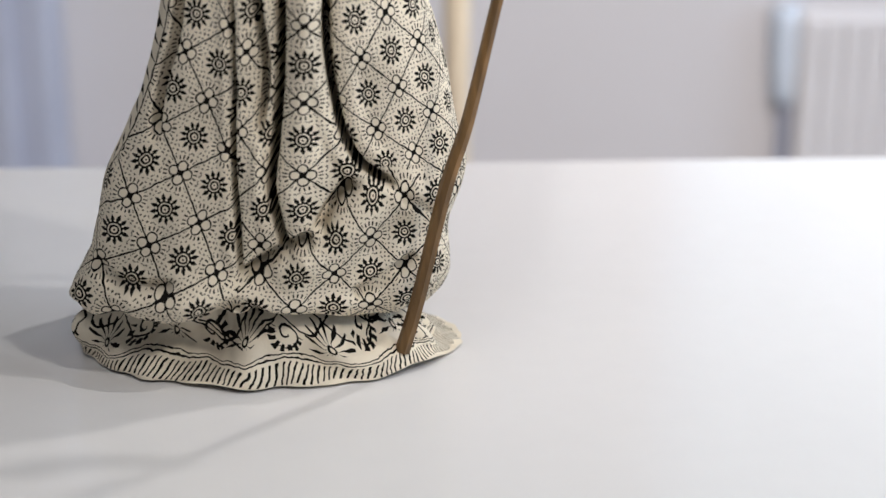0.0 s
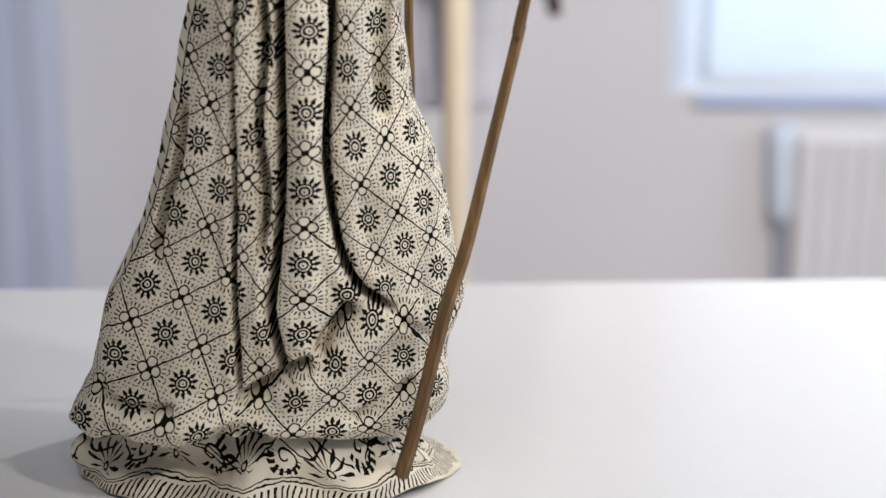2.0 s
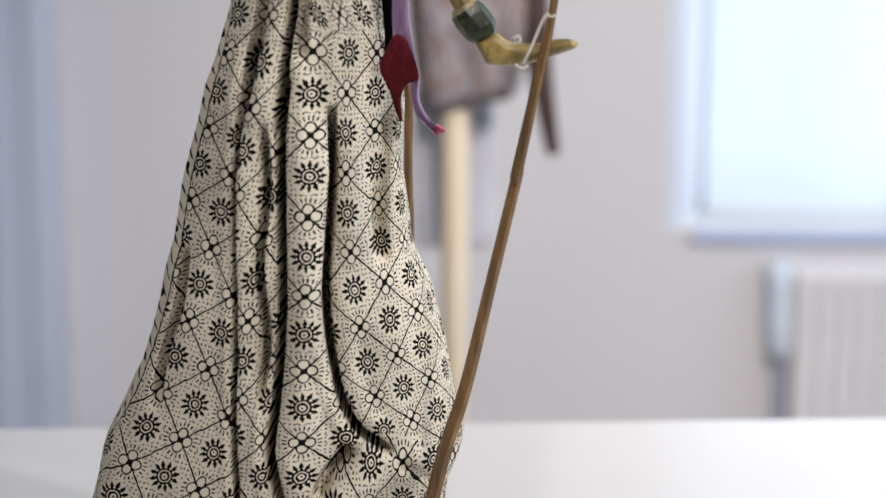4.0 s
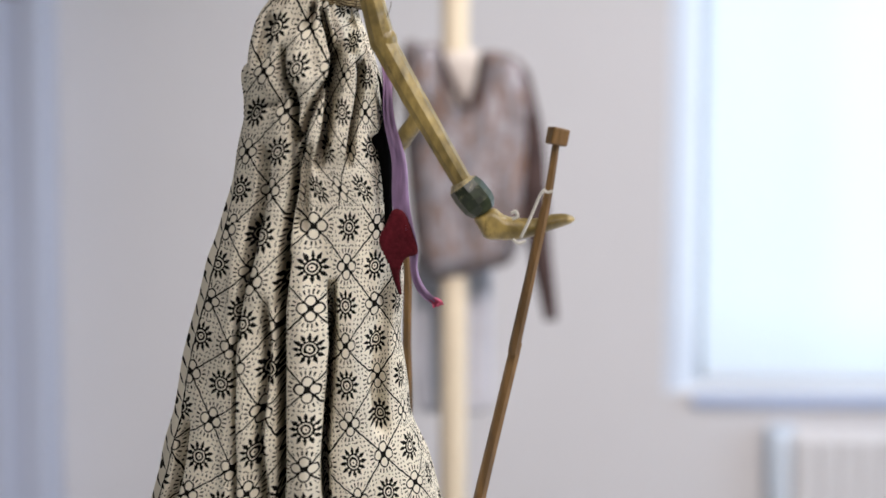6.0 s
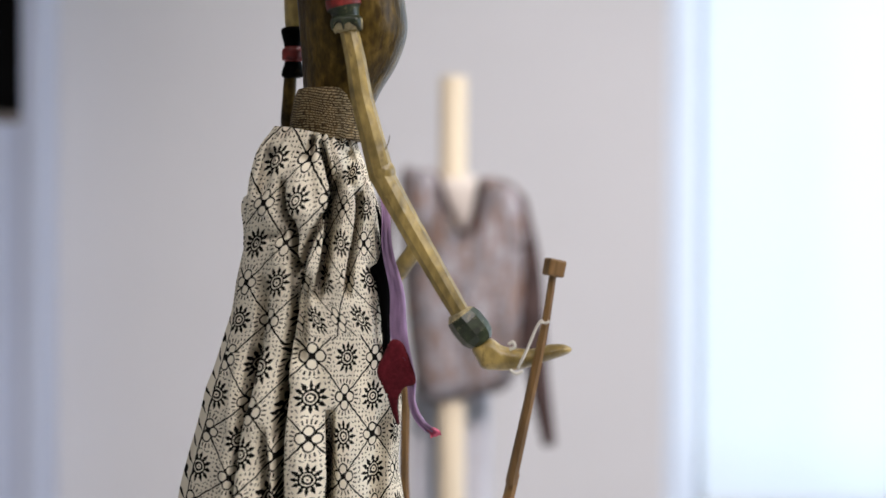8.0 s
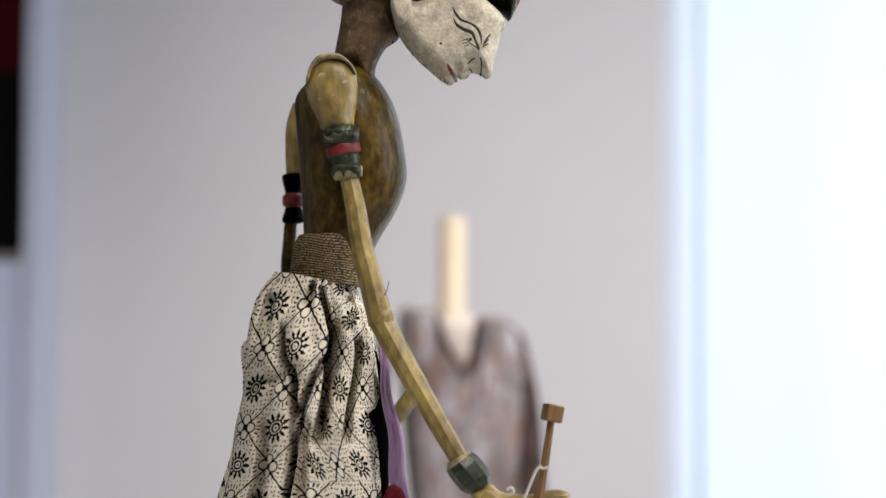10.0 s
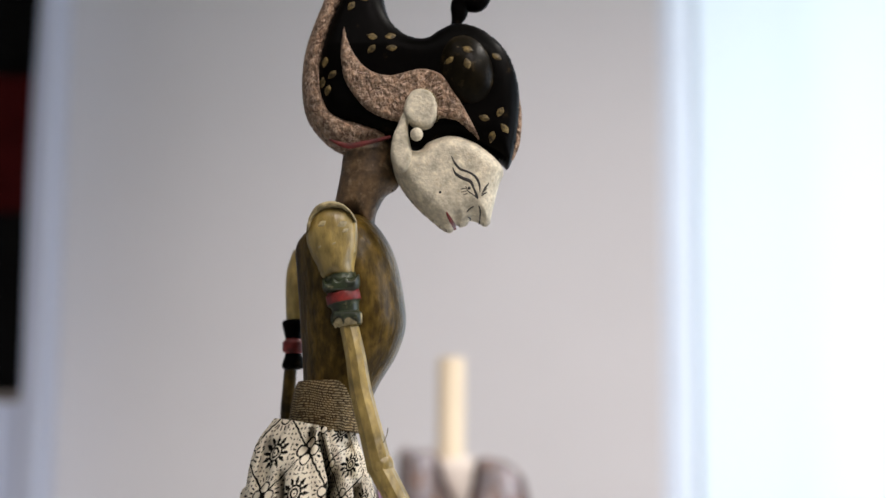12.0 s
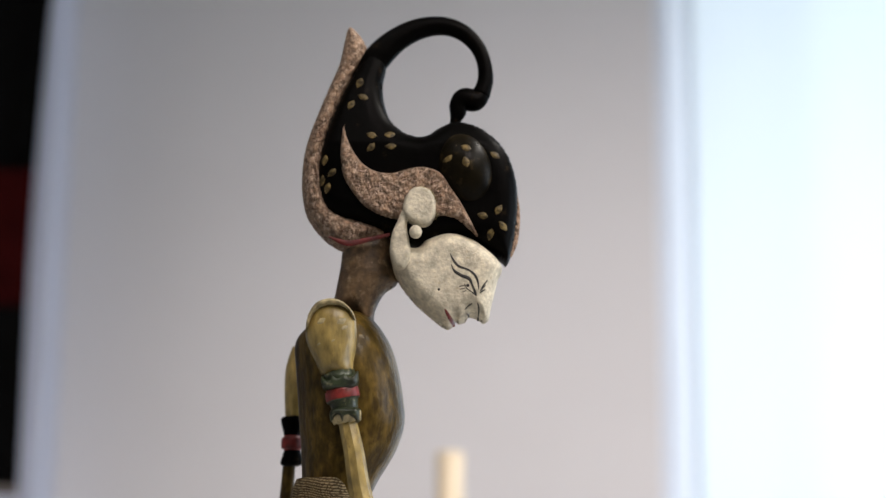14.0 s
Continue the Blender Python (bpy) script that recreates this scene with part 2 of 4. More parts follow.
M = dict(
    batik=batik_lattice(), border=batik_border(), edge=batik_edge(),
    gold=material("olive_gold_paint", (0.37, 0.265, 0.082), 0.32, 0.0, 0.4, 70, 0.9, 240, spot=(0.12, 0.078, 0.022), stretch=(1, 1, 0.5), spot_level=0.635, gloss=0.5),
    torso=material("dark_gold_paint", (0.09, 0.056, 0.012), 0.3, 0.0, 0.7, 75, 0.8, 300, spot=(0.035, 0.021, 0.006), stretch=(1, 1, 0.5), spot_level=0.57, gloss=0.11),
    tan=material("carved_tan_paint", (0.31, 0.195, 0.122), 0.6, 0.0, 0.55, 260, 1.0, 420, spot=(0.6, 0.44, 0.32), stretch=(1.0, 1, 0.8), spot_level=0.55, distance=0.006),
    neck=material("worn_brown_paint", (0.125, 0.076, 0.036), 0.55, 0.0, 0.6, 90, 0.8, 300, spot=(0.26, 0.18, 0.105), spot_level=0.6),
    black=material("black_lacquer", (0.0016, 0.0014, 0.0012), 0.4, 0.0, 0.3, 60, 0.3, 200, spot=(0.03, 0.02, 0.01), spot_level=0.68, gloss=0.025),
    brown=material("dark_brown_lacquer", (0.007, 0.0053, 0.0025), 0.36, 0.0, 0.5, 60, 0.3, 200, spot=(0.045, 0.032, 0.014), spot_level=0.62, gloss=0.06),
    white=material("chalky_white_paint", (0.6, 0.545, 0.42), 0.6, 0.0, 0.25, 170, 0.9, 600, spot=(0.46, 0.39, 0.27), spot_level=0.62, gloss=0.15),
    red=material("red_paint", (0.19, 0.018, 0.014), 0.45, 0.0, 0.4, 120, 0.5, 240, spot=(0.4, 0.3, 0.2), spot_level=0.7),
    nape_red=material("dull_red_nape_paint", (0.12, 0.012, 0.01), 0.55, 0.0, 0.5, 160, 0.5, 240),
    green=material("dark_green_paint", (0.028, 0.038, 0.017), 0.35, 0.0, 0.5, 120, 0.4, 200, spot=(0.24, 0.22, 0.12), spot_level=0.63),
    cream=material("cream_paint", (0.45, 0.37, 0.2), 0.5, 0.0, 0.4, 130, 0.6, 300, spot=(0.12, 0.09, 0.04), spot_level=0.6),
    dark_hatch=material("dark_hatch_paint", (0.1, 0.05, 0.03), 0.7, 0.0, 0.3, 200),
    pale_hatch=material("pale_hatch_paint", (0.62, 0.46, 0.36), 0.6, 0.0, 0.3, 200),
    leaf=material("gilt_leaf_paint", (0.13, 0.092, 0.034), 0.5, 0.0, 0.7, 300, 0.4, 300, spot=(0.02, 0.014, 0.007), spot_level=0.55, gloss=0.2),
    ink=material("brush_ink", (0.012, 0.01, 0.009), 0.5, 0.0, 0.1, 100),
    belt=woven_band(),
    rod=material("brown_stick_wood", (0.2, 0.11, 0.038), 0.45, 0.0, 0.5, 60, 0.5, 260, stretch=(1, 1, 0.12), spot=(0.11, 0.065, 0.03)),
    string=material("white_string", (0.6, 0.57, 0.5), 0.9, 0.0, 0.1),
    purple=material("faded_purple_silk", (0.32, 0.2, 0.34), 0.7, 0.0, 0.25, 50, 0.3, 300, stretch=(1, 1, 0.3), sheen=0.1),
    wine=material("wine_red_cotton", (0.085, 0.008, 0.013), 0.85, 0.0, 0.3, 60, 0.4, 700, sheen=0.03, gloss=0.1),
    pink=material("frayed_pink_thread", (0.6, 0.12, 0.2), 0.85, 0.0, 0.2, 60),
    table=material("white_laminate", (0.75, 0.74, 0.73), 0.16, 0.0, 0.015, 3, 0.02, 60, coat=0.0),
    wall=material("white_wall_paint", (0.72, 0.71, 0.715), 0.85, 0.0, 0.03, 2.0, 0.15, 120),
    # white reveal, tinted with the bluish daylight that falls on it
    reveal=material("reveal_paint_with_daylight_blue", (0.66, 0.7, 0.77), 0.7, 0.0, 0.03, 3.0),
    blueish=material("pale_blue_gloss_paint", (0.57, 0.61, 0.73), 0.5, 0.0, 0.03, 3.0, 0.1, 120),
    metal=material("white_radiator_enamel", (0.8, 0.79, 0.79), 0.4, 0.0, 0.03, 5.0, 0.05, 100),
    # blue of the daylight under the blind is in the sill's colour
    sill=material("sill_paint_with_daylight_blue", (0.5, 0.59, 0.79), 0.5, 0.0, 0.03, 6.0),
    # window glow on the pipe's upper end, put into the colour
    sleeve_glow=material("painted_blue_glow", (0.76, 0.86, 0.97), 0.5, 0.0, 0.03, 6.0),
    pipe=material("grey_pipe_paint", (0.5, 0.54, 0.66), 0.5, 0.0, 0.06, 12.0),
    floor=material("grey_floor_covering", (0.3, 0.28, 0.26), 0.6, 0.0, 0.12, 6.0),
    ceiling=material("white_ceiling_paint", (0.5, 0.49, 0.48), 0.9, 0.0, 0.03, 2.0),
    pine=material("pale_pine_dowel", (0.73, 0.62, 0.45), 0.55, 0.0, 0.12, 14.0, 0.2, 200, stretch=(1, 1, 0.1)),
    jacket=material("mottled_printed_cotton", (0.37, 0.355, 0.38), 0.9, 0.0, 0.75, 30.0, 0.4, 300, spot=(0.24, 0.135, 0.085), stretch=(1.8, 1.8, 0.5), spot_level=0.53, gloss=0.1),
    sleeve=material("dark_brown_cotton", (0.09, 0.055, 0.05), 0.9, 0.0, 0.4, 30.0, 0.4, 300),
    lining=material("white_cotton_lining", (0.74, 0.67, 0.6), 0.9, 0.0, 0.06, 20.0, 0.2, 400),
    grey=material("pale_grey_sheet", (0.62, 0.62, 0.67), 0.9, 0.0, 0.08, 20.0, 0.2, 400),
    dark=material("black_cotton_hanging", (0.003, 0.003, 0.003), 0.9, 0.0, 0.2, 20.0, 0.2, 300, gloss=0.03),
    darkred=material("dark_red_cotton_stripe", (0.03, 0.003, 0.003), 0.9, 0.0, 0.2, 20.0, 0.2, 300, gloss=0.03),
    taupe=material("grey_brown_cotton", (0.16, 0.14, 0.13), 0.9, 0.0, 0.2, 20.0, 0.2, 300),
    sash_paint=material("white_window_paint", (0.75, 0.77, 0.8), 0.45, 0.0, 0.02, 6.0),
)
blind_mat = bpy.data.materials.new("translucent_blind_fabric")
blind_mat.use_nodes = True
bt = blind_mat.node_tree
thin, diffuse, blend = bt.nodes.new("ShaderNodeBsdfTranslucent"), bt.nodes.new("ShaderNodeBsdfDiffuse"), bt.nodes.new("ShaderNodeMixShader")
weave = bt.nodes.new("ShaderNodeTexNoise")
weave.inputs["Scale"].default_value = 60.0
thin.inputs[0].default_value, diffuse.inputs[0].default_value = (0.835, 0.9, 0.93, 1), (0.8, 0.82, 0.85, 1)
blend.inputs[0].default_value = 0.4
bt.links.new(thin.outputs[0], blend.inputs[1])
bt.links.new(diffuse.outputs[0], blend.inputs[2])
bt.links.new(blend.outputs[0], bt.nodes["Material Output"].inputs[0])


# ---- building helpers ----
def mesh_object(name, verts, faces, mats, slots=None, parent=None, label="", smooth=True):
    me = bpy.data.meshes.new(name)
    me.from_pydata([tuple(v) for v in verts], [], [tuple(f) for f in faces])
    for m in mats:
        me.materials.append(m)
    if slots is not None:
        me.polygons.foreach_set("material_index", slots)
    if smooth:
        me.polygons.foreach_set("use_smooth", [True] * len(me.polygons))
    me.update()
    ob = new(name, me)
    if parent:
        ob.parent = parent
    return tagged(ob, label)


def part(name, bm, mat, parent=None, label="", smooth=False):
    me = bpy.data.meshes.new(name)
    bmesh.ops.recalc_face_normals(bm, faces=bm.faces)
    bm.to_mesh(me)
    bm.free()
    me.materials.append(mat)
    if smooth:
        me.polygons.foreach_set("use_smooth", [True] * len(me.polygons))
    ob = new(name, me)
    if parent:
        ob.parent = parent
    return tagged(ob, label)


def box(x0, x1, y0, y1, z0, z1, bevel=0.0):
    bm = bmesh.new()
    bmesh.ops.create_cube(bm, size=1, matrix=Matrix.LocRotScale(((x0 + x1) / 2, (y0 + y1) / 2, (z0 + z1) / 2), None, (x1 - x0, y1 - y0, z1 - z0)))
    if bevel:
        bmesh.ops.bevel(bm, geom=bm.edges[:], offset=bevel, segments=2, affect="EDGES", profile=0.5)
    return bm


def curve_through(points, steps=8, closed=True):
    """Catmull-Rom curve through points of any dimension."""
    p = np.array(points, float)
    n = len(p)
    out = []
    for i in range(n if closed else n - 1):
        a, b, c, d = (p[(i + k) % n] if closed else p[min(max(i + k, 0), n - 1)] for k in (-1, 0, 1, 2))
        for s in np.arange(steps) / steps:
            out.append(0.5 * (2 * b + (c - a) * s + (2 * a - 5 * b + 4 * c - d) * s * s + (3 * b - a - 3 * c + d) * s ** 3))
    if not closed:
        out.append(p[-1])
    return np.array(out)


class Carving:
    """Pieces joined into one mesh. Points in metres; y points away from the camera's side."""

    def __init__(self):
        self.verts, self.faces, self.slots, self.mats = [], [], [], []

    def slot(self, mat):
        if mat not in self.mats:
            self.mats.append(mat)
        return self.mats.index(mat)

    def add(self, verts, faces, mat):
        k, s = len(self.verts), self.slot(mat)
        self.verts.extend(verts)
        self.faces.extend([[k + i for i in f] for f in faces])
        self.slots.extend([s] * len(faces))

    def slab(self, outline, y, half, round_mm, mat, step=1.3, steps=8, relief=0.0, full=2.0, taper=None):
        """A carved, rounded board: outline of (x, z) in mm, its middle at y, half as thick as `half` mm, with edges rounded over `round_mm`, squarer for a larger `full`, thinner by height with `taper`.
        Returns a function that gives the near surface's y at (x, z)."""
        line = curve_through([q[:2] for q in outline], steps)
        a, b = line, np.roll(line, -1, 0)
        lo, hi = line.min(0) - step, line.max(0) + step
        gx, gz = np.arange(lo[0], hi[0] + step, step), np.arange(lo[1], hi[1] + step, step)
        px, pz = np.meshgrid(gx, gz, indexing="ij")
        p = np.stack([px.ravel(), pz.ravel()], 1)
        ab = b - a

        def near(p):
            t = np.clip(((p[:, None] - a) * ab).sum(2) / ((ab * ab).sum(1) + 1e-9), 0, 1)
            foot = a + t[..., None] * ab
            d = np.sqrt(((p[:, None] - foot) ** 2).sum(2))
            k = d.argmin(1)
            up = ((a[:, 1] > p[:, None, 1]) != (b[:, 1] > p[:, None, 1])) & (p[:, None, 0] < ab[:, 0] * (p[:, None, 1] - a[:, 1]) / np.where(ab[:, 1] == 0, 1e-9, ab[:, 1]) + a[:, 0])
            inside = up.sum(1) % 2 == 1
            r = np.arange(len(p))
            return np.where(inside, d[r, k], -d[r, k]), foot[r, k]

        depth, foot = near(p)
        keep = depth > -0.72 * step
        edge = keep & (depth < 0.5 * step)
        p = np.where(edge[:, None], foot, p)
        depth = np.where(edge, 0, depth)

        def swell(d):
            s = np.clip(d / round_mm, 0, 1)
            return half * np.clip(1 - (1 - s) ** full, 0, 1) ** (1 / full)

        h = swell(depth)
        if taper:
            h = h * np.interp(p[:, 1], *taper)
        nz = len(gz)
        front, back = {}, {}
        verts, faces = [], []
        for i in np.flatnonzero(keep):
            x, z = p[i] / 1000
            wob = relief * noise.noise((x * 160, 0, z * 160)) if relief else 0
            front[i] = len(verts)
            verts.append((x, y - (h[i] + (wob if not edge[i] else 0)) / 1000, z + TABLE))
            if edge[i]:
                back[i] = front[i]
            else:
                back[i] = len(verts)
                verts.append((x, y + h[i] / 1000, z + TABLE))
        for i in range(len(gx) - 1):
            for j in range(nz - 1):
                c = [i * nz + j, (i + 1) * nz + j, (i + 1) * nz + j + 1, i * nz + j + 1]
                if all(keep[q] for q in c):
                    faces.append([front[q] for q in c])
                    if len({back[q] for q in c} - {front[q] for q in c}):
                        faces.append([back[q] for q in c[::-1]])
        self.add(verts, faces, mat)

        def surface(x, z):
            d, _ = near(np.array([[x, z]], float))
            return y - float(swell(np.maximum(d, 0))[0]) * (np.interp(z, *taper) if taper else 1) / 1000
        return surface

    def tube(self, path, mats, sides=18, squash=1.0, steps=6, jag=None, facet=False):
        """A turned limb along (x, y, z, radius) in mm, z above the table; one material, or one for each stretch."""
        p = curve_through(path, steps, closed=False)
        many = isinstance(mats, (list, tuple))
        rings = []
        for i, q in enumerate(p):
            way = Vector(p[min(i + 1, len(p) - 1)][:3] - p[max(i - 1, 0)][:3])
            way = way.normalized() if way.length > 1e-6 else Vector((0, 0, 1))
            side = way.cross(Vector((0, 1, 0)))
            side = side.normalized() if side.length > 1e-3 else Vector((1, 0, 0))
            other = way.cross(side)
            c = Vector(q[:3]) / 1000 + Vector((0, 0, TABLE))
            tooth = (jag or {}).get(i, 0) / 1000
            rings.append([c + way * (tooth if k % 2 else -tooth) + (side * math.cos(2 * math.pi * k / sides) + other * squash * math.sin(2 * math.pi * k / sides)) * (q[3] / 1000) for k in range(sides)])
        verts = [v for ring in rings for v in ring]
        for i in range(len(rings) - 1):
            quad = [(i * sides + k, i * sides + (k + 1) % sides, (i + 1) * sides + (k + 1) % sides, (i + 1) * sides + k) for k in range(sides)]
            mat = mats[min(i // steps, len(mats) - 1)] if many else mats
            k0 = len(self.verts)
            if i == 0:
                base = k0
                self.verts.extend(verts)
            s = self.slot(mat)
            if facet:
                for f in quad:
                    k1 = len(self.verts)
                    self.verts.extend(verts[v] for v in f)
                    self.faces.append([k1, k1 + 1, k1 + 2, k1 + 3])
            else:
                self.faces.extend([[base + v for v in f] for f in quad])
            self.slots.extend([s] * sides)
        for ring, mat in ((range(sides - 1, -1, -1), mats[0] if many else mats), (range((len(rings) - 1) * sides, len(rings) * sides), mats[-1] if many else mats)):
            self.faces.append([base + k for k in ring])
            self.slots.append(self.slot(mat))

    def ball(self, x, y, z, rx, ry, rz, mat, turn=0.0, rings=14, sides=24):
        verts, faces = [], []
        c, s = math.cos(radians(turn)), math.sin(radians(turn))
        for i in range(rings + 1):
            a = math.pi * i / rings
            for k in range(sides):
                b = 2 * math.pi * k / sides
                u, v, w = rx * math.sin(a) * math.cos(b), ry * math.sin(a) * math.sin(b), rz * math.cos(a)
                verts.append(((x + u * c + w * s) / 1000, y + v / 1000, TABLE + (z - u * s + w * c) / 1000))
        for i in range(rings):
            for k in range(sides):
                faces.append((i * sides + k, (i + 1) * sides + k, (i + 1) * sides + (k + 1) % sides, i * sides + (k + 1) % sides))
        self.add(verts, faces, mat)

    def stroke(self, path, surface, mat, lift=0.35, steps=6):
        """A brush stroke along (x, z, half width) in mm, laid on a surface."""
        p = curve_through(path, steps, closed=False)
        verts, faces = [], []
        for i, q in enumerate(p):
            d = p[min(i + 1, len(p) - 1)][:2] - p[max(i - 1, 0)][:2]
            n = np.array([-d[1], d[0]]) / (np.hypot(*d) + 1e-9)
            for k, up in ((-1, -0.1), (-0.5, lift), (0.5, lift), (1, -0.1)):
                x, z = q[:2] + n * q[2] * k
                verts.append((x / 1000, surface(x, z) - up / 1000, TABLE + z / 1000))
        for i in range(len(p) - 1):
            faces += [(4 * i + k, 4 * i + k + 1, 4 * i + k + 5, 4 * i + k + 4) for k in range(3)]
        self.add(verts, faces, mat)

    def done(self, name, **tags):
        ob = mesh_object(name, self.verts, self.faces, self.mats, self.slots)
        return tagged(ob, **tags)


# ---- the room ----
X0, X1, Y0, HIGH = -2.6, 2.6, -3.2, 2.8
WIN = (0.404, 1.75, 0.648, 2.3)
tagged(part("floor", box(X0, X1, Y0, WALL_Y, -0.1, 0), M["floor"]), "grey smooth floor covering", "floor", kind="structure")
tagged(part("ceiling", box(X0, X1, Y0, WALL_Y, HIGH, HIGH + 0.1), M["ceiling"]), "plain white painted ceiling", "ceiling", kind="structure")
back = tagged(new("wall_north"), "matt white painted wall with a splayed window opening", "wall", kind="structure")
SPLAY = 0.342
part("wall_panel", box(X0, SPLAY, WALL_Y, WALL_Y + 0.25, 0, HIGH), M["wall"], back)
part("wall_panel", box(WIN[1], X1, WALL_Y, WALL_Y + 0.25, 0, HIGH), M["wall"], back)
part("wall_panel", box(SPLAY, WIN[1], WALL_Y, WALL_Y + 0.25, 0, WIN[2]), M["wall"], back)
part("wall_panel", box(SPLAY, WIN[1], WALL_Y, WALL_Y + 0.25, WIN[3], HIGH), M["wall"], back)
bm = bmesh.new()
plan = [(SPLAY, WALL_Y), (SPLAY + 0.02, WALL_Y + 0.012), (WIN[0] - 0.02, WALL_Y + 0.05), (WIN[0], WALL_Y + 0.09), (WIN[0], WALL_Y + 0.25), (SPLAY, WALL_Y + 0.25)]
low, high = [bm.verts.new((x, y, WIN[2])) for x, y in plan], [bm.verts.new((x, y, WIN[3])) for x, y in plan]
bm.faces.new(low), bm.faces.new(high)
for k in range(6):
    bm.faces.new((low[k], low[(k + 1) % 6], high[(k + 1) % 6], high[k]))
part("reveal", bm, M["reveal"], back, "splayed white window reveal")
tagged(part("wall_south", box(X0, X1, Y0 - 0.1, Y0, 0, HIGH), M["wall"]), "matt white painted wall", "wall", kind="structure")
tagged(part("wall_west", box(X0 - 0.1, X0, Y0, WALL_Y + 0.25, 0, HIGH), M["wall"]), "matt white painted wall", "wall", kind="structure")
# opening added here to let the side fill in
east = tagged(new("wall_east"), "matt white painted wall with an added window opening", "wall", kind="structure")
for y0, y1, z0, z1 in ((Y0, -0.4, 0, HIGH), (1.0, WALL_Y + 0.25, 0, HIGH), (-0.4, 1.0, 0, 0.78), (-0.4, 1.0, 2.22, HIGH)):
    part("wall_panel", box(X1, X1 + 0.1, y0, y1, z0, z1), M["wall"], east)

# window with a drawn roller blind
window = tagged(new("window_1"), "window with a drawn white roller blind, bright daylight behind", "window", kind="structure")
for x in (WIN[0], WIN[1] - 0.05):
    part("window_frame", box(x, x + 0.05, WALL_Y + 0.17, WALL_Y + 0.23, WIN[2], WIN[3], 0.004), M["sash_paint"], window)
for z in (WIN[2], WIN[3] - 0.05):
    part("window_frame", box(WIN[0] + 0.05, WIN[1] - 0.05, WALL_Y + 0.17, WALL_Y + 0.23, z, z + 0.05, 0.004), M["sash_paint"], window)
part("window_sill", box(WIN[0] - 0.018, WIN[1] + 0.02, WALL_Y - 0.014, WALL_Y + 0.165, WIN[2] - 0.02, WIN[2] - 0.003, 0.004), M["sill"], window, "window sill with the daylight's blue put into its colour")
bm = bmesh.new()
BX0, BX1, BZ0, BZ1 = WIN[0] + 0.008, WIN[1] - 0.02, WIN[2] + 0.024, WIN[3] - 0.07
n = 60
grid = [[bm.verts.new((BX0 + (BX1 - BX0) * i / n, WALL_Y + 0.05 + 0.002 * math.sin(i * 0.9), z)) for z in (BZ0, (BZ0 + BZ1) / 2, BZ1)] for i in range(n + 1)]
for i in range(n):
    for j in range(2):
        bm.faces.new((grid[i][j], grid[i + 1][j], grid[i + 1][j + 1], grid[i][j + 1]))
blind = tagged(part("roller_blind", bm, blind_mat, smooth=True), "white translucent roller blind, fully drawn, glowing with daylight", "blind")
part("bottom_bar", box(BX0, BX1, WALL_Y + 0.042, WALL_Y + 0.058, BZ0 - 0.008, BZ0, 0.002), M["sash_paint"], blind)
bm = bmesh.new()
bmesh.ops.create_cone(bm, segments=20, radius1=0.022, radius2=0.022, depth=BX1 - BX0, cap_ends=True, matrix=pose((BX0 + BX1) / 2, WALL_Y + 0.05, BZ1 + 0.02, 0, 90, 0))
part("roller", bm, M["sash_paint"], blind, smooth=True)

# unseen window, added as a reason for the side fill
side = tagged(new("unseen_window"), "added white framed side window out of view, for fill daylight", "window", kind="structure")
for y0, y1, z0, z1 in ((-0.45, -0.37, 0.72, 2.28), (0.97, 1.05, 0.72, 2.28), (-0.37, 0.97, 0.72, 0.8), (-0.37, 0.97, 2.2, 2.28)):
    part("window_frame", box(X1 - 0.04, X1 - 0.0005, y0, y1, z0, z1, 0.004), M["sash_paint"], side)

# radiator below the window
radiator = tagged(new("radiator"), "white ribbed panel radiator below the window", "radiator")
RX0, RX1, RZ0, RZ1 = 0.533, 1.6, 0.12, 0.6
part("back_panel", box(RX0, RX1, WALL_Y - 0.05, WALL_Y - 0.03, RZ0, RZ1, 0.004), M["metal"], radiator)
rib = box(-0.0138, 0.0138, -0.008, 0.008, RZ0 + 0.02, RZ1 - 0.01, 0.006)
first = part("rib", rib, M["metal"], radiator)
first.location = (RX0 + 0.02, WALL_Y - 0.058, 0)
for k in range(1, 34):
    other = new("rib", first.data)
    other.parent, other.location = radiator, (RX0 + 0.02 + k * 0.03, WALL_Y - 0.058, 0)
for x in (RX0 + 0.15, RX1 - 0.15):
    part("bracket", box(x, x + 0.03, WALL_Y - 0.032, WALL_Y - 0.0005, 0.3, 0.34), M["metal"], radiator)
pipe = Carving()
pipe.tube([(524, 1e3 * (WALL_Y - 0.02), -750, 8), (524, 1e3 * (WALL_Y - 0.02), -500, 8), (524, 1e3 * (WALL_Y - 0.02), -200, 8), (524, 1e3 * (WALL_Y - 0.02), -150.1, 8)], M["pipe"], 16, steps=1)
# added sleeve that carries the painted blue window glow
pipe.tube([(522, 1e3 * (WALL_Y - 0.024), -300, 9), (522, 1e3 * (WALL_Y - 0.024), -285, 19), (520, 1e3 * (WALL_Y - 0.024), -220, 22), (518, 1e3 * (WALL_Y - 0.024), -149, 22)], M["sleeve_glow"], 20, steps=2)
pipe.done("heating_pipe", label="grey painted upright heating pipe beside the radiator", category="pipe")

# pale pillar at the end of the wall, and the dark hanging beside it
pillar = tagged(new("pillar"), "pale blue-grey painted pillar standing against the wall", "pillar", kind="structure")
part("shaft", box(-0.74, -0.575, WALL_Y - 0.12, WALL_Y - 0.0005, 0, HIGH - 0.002, 0.012), M["blueish"], pillar)
part("moulding", box(-0.70, -0.625, WALL_Y - 0.145, WALL_Y - 0.121, 0, HIGH - 0.002, 0.012), M["blueish"], pillar)

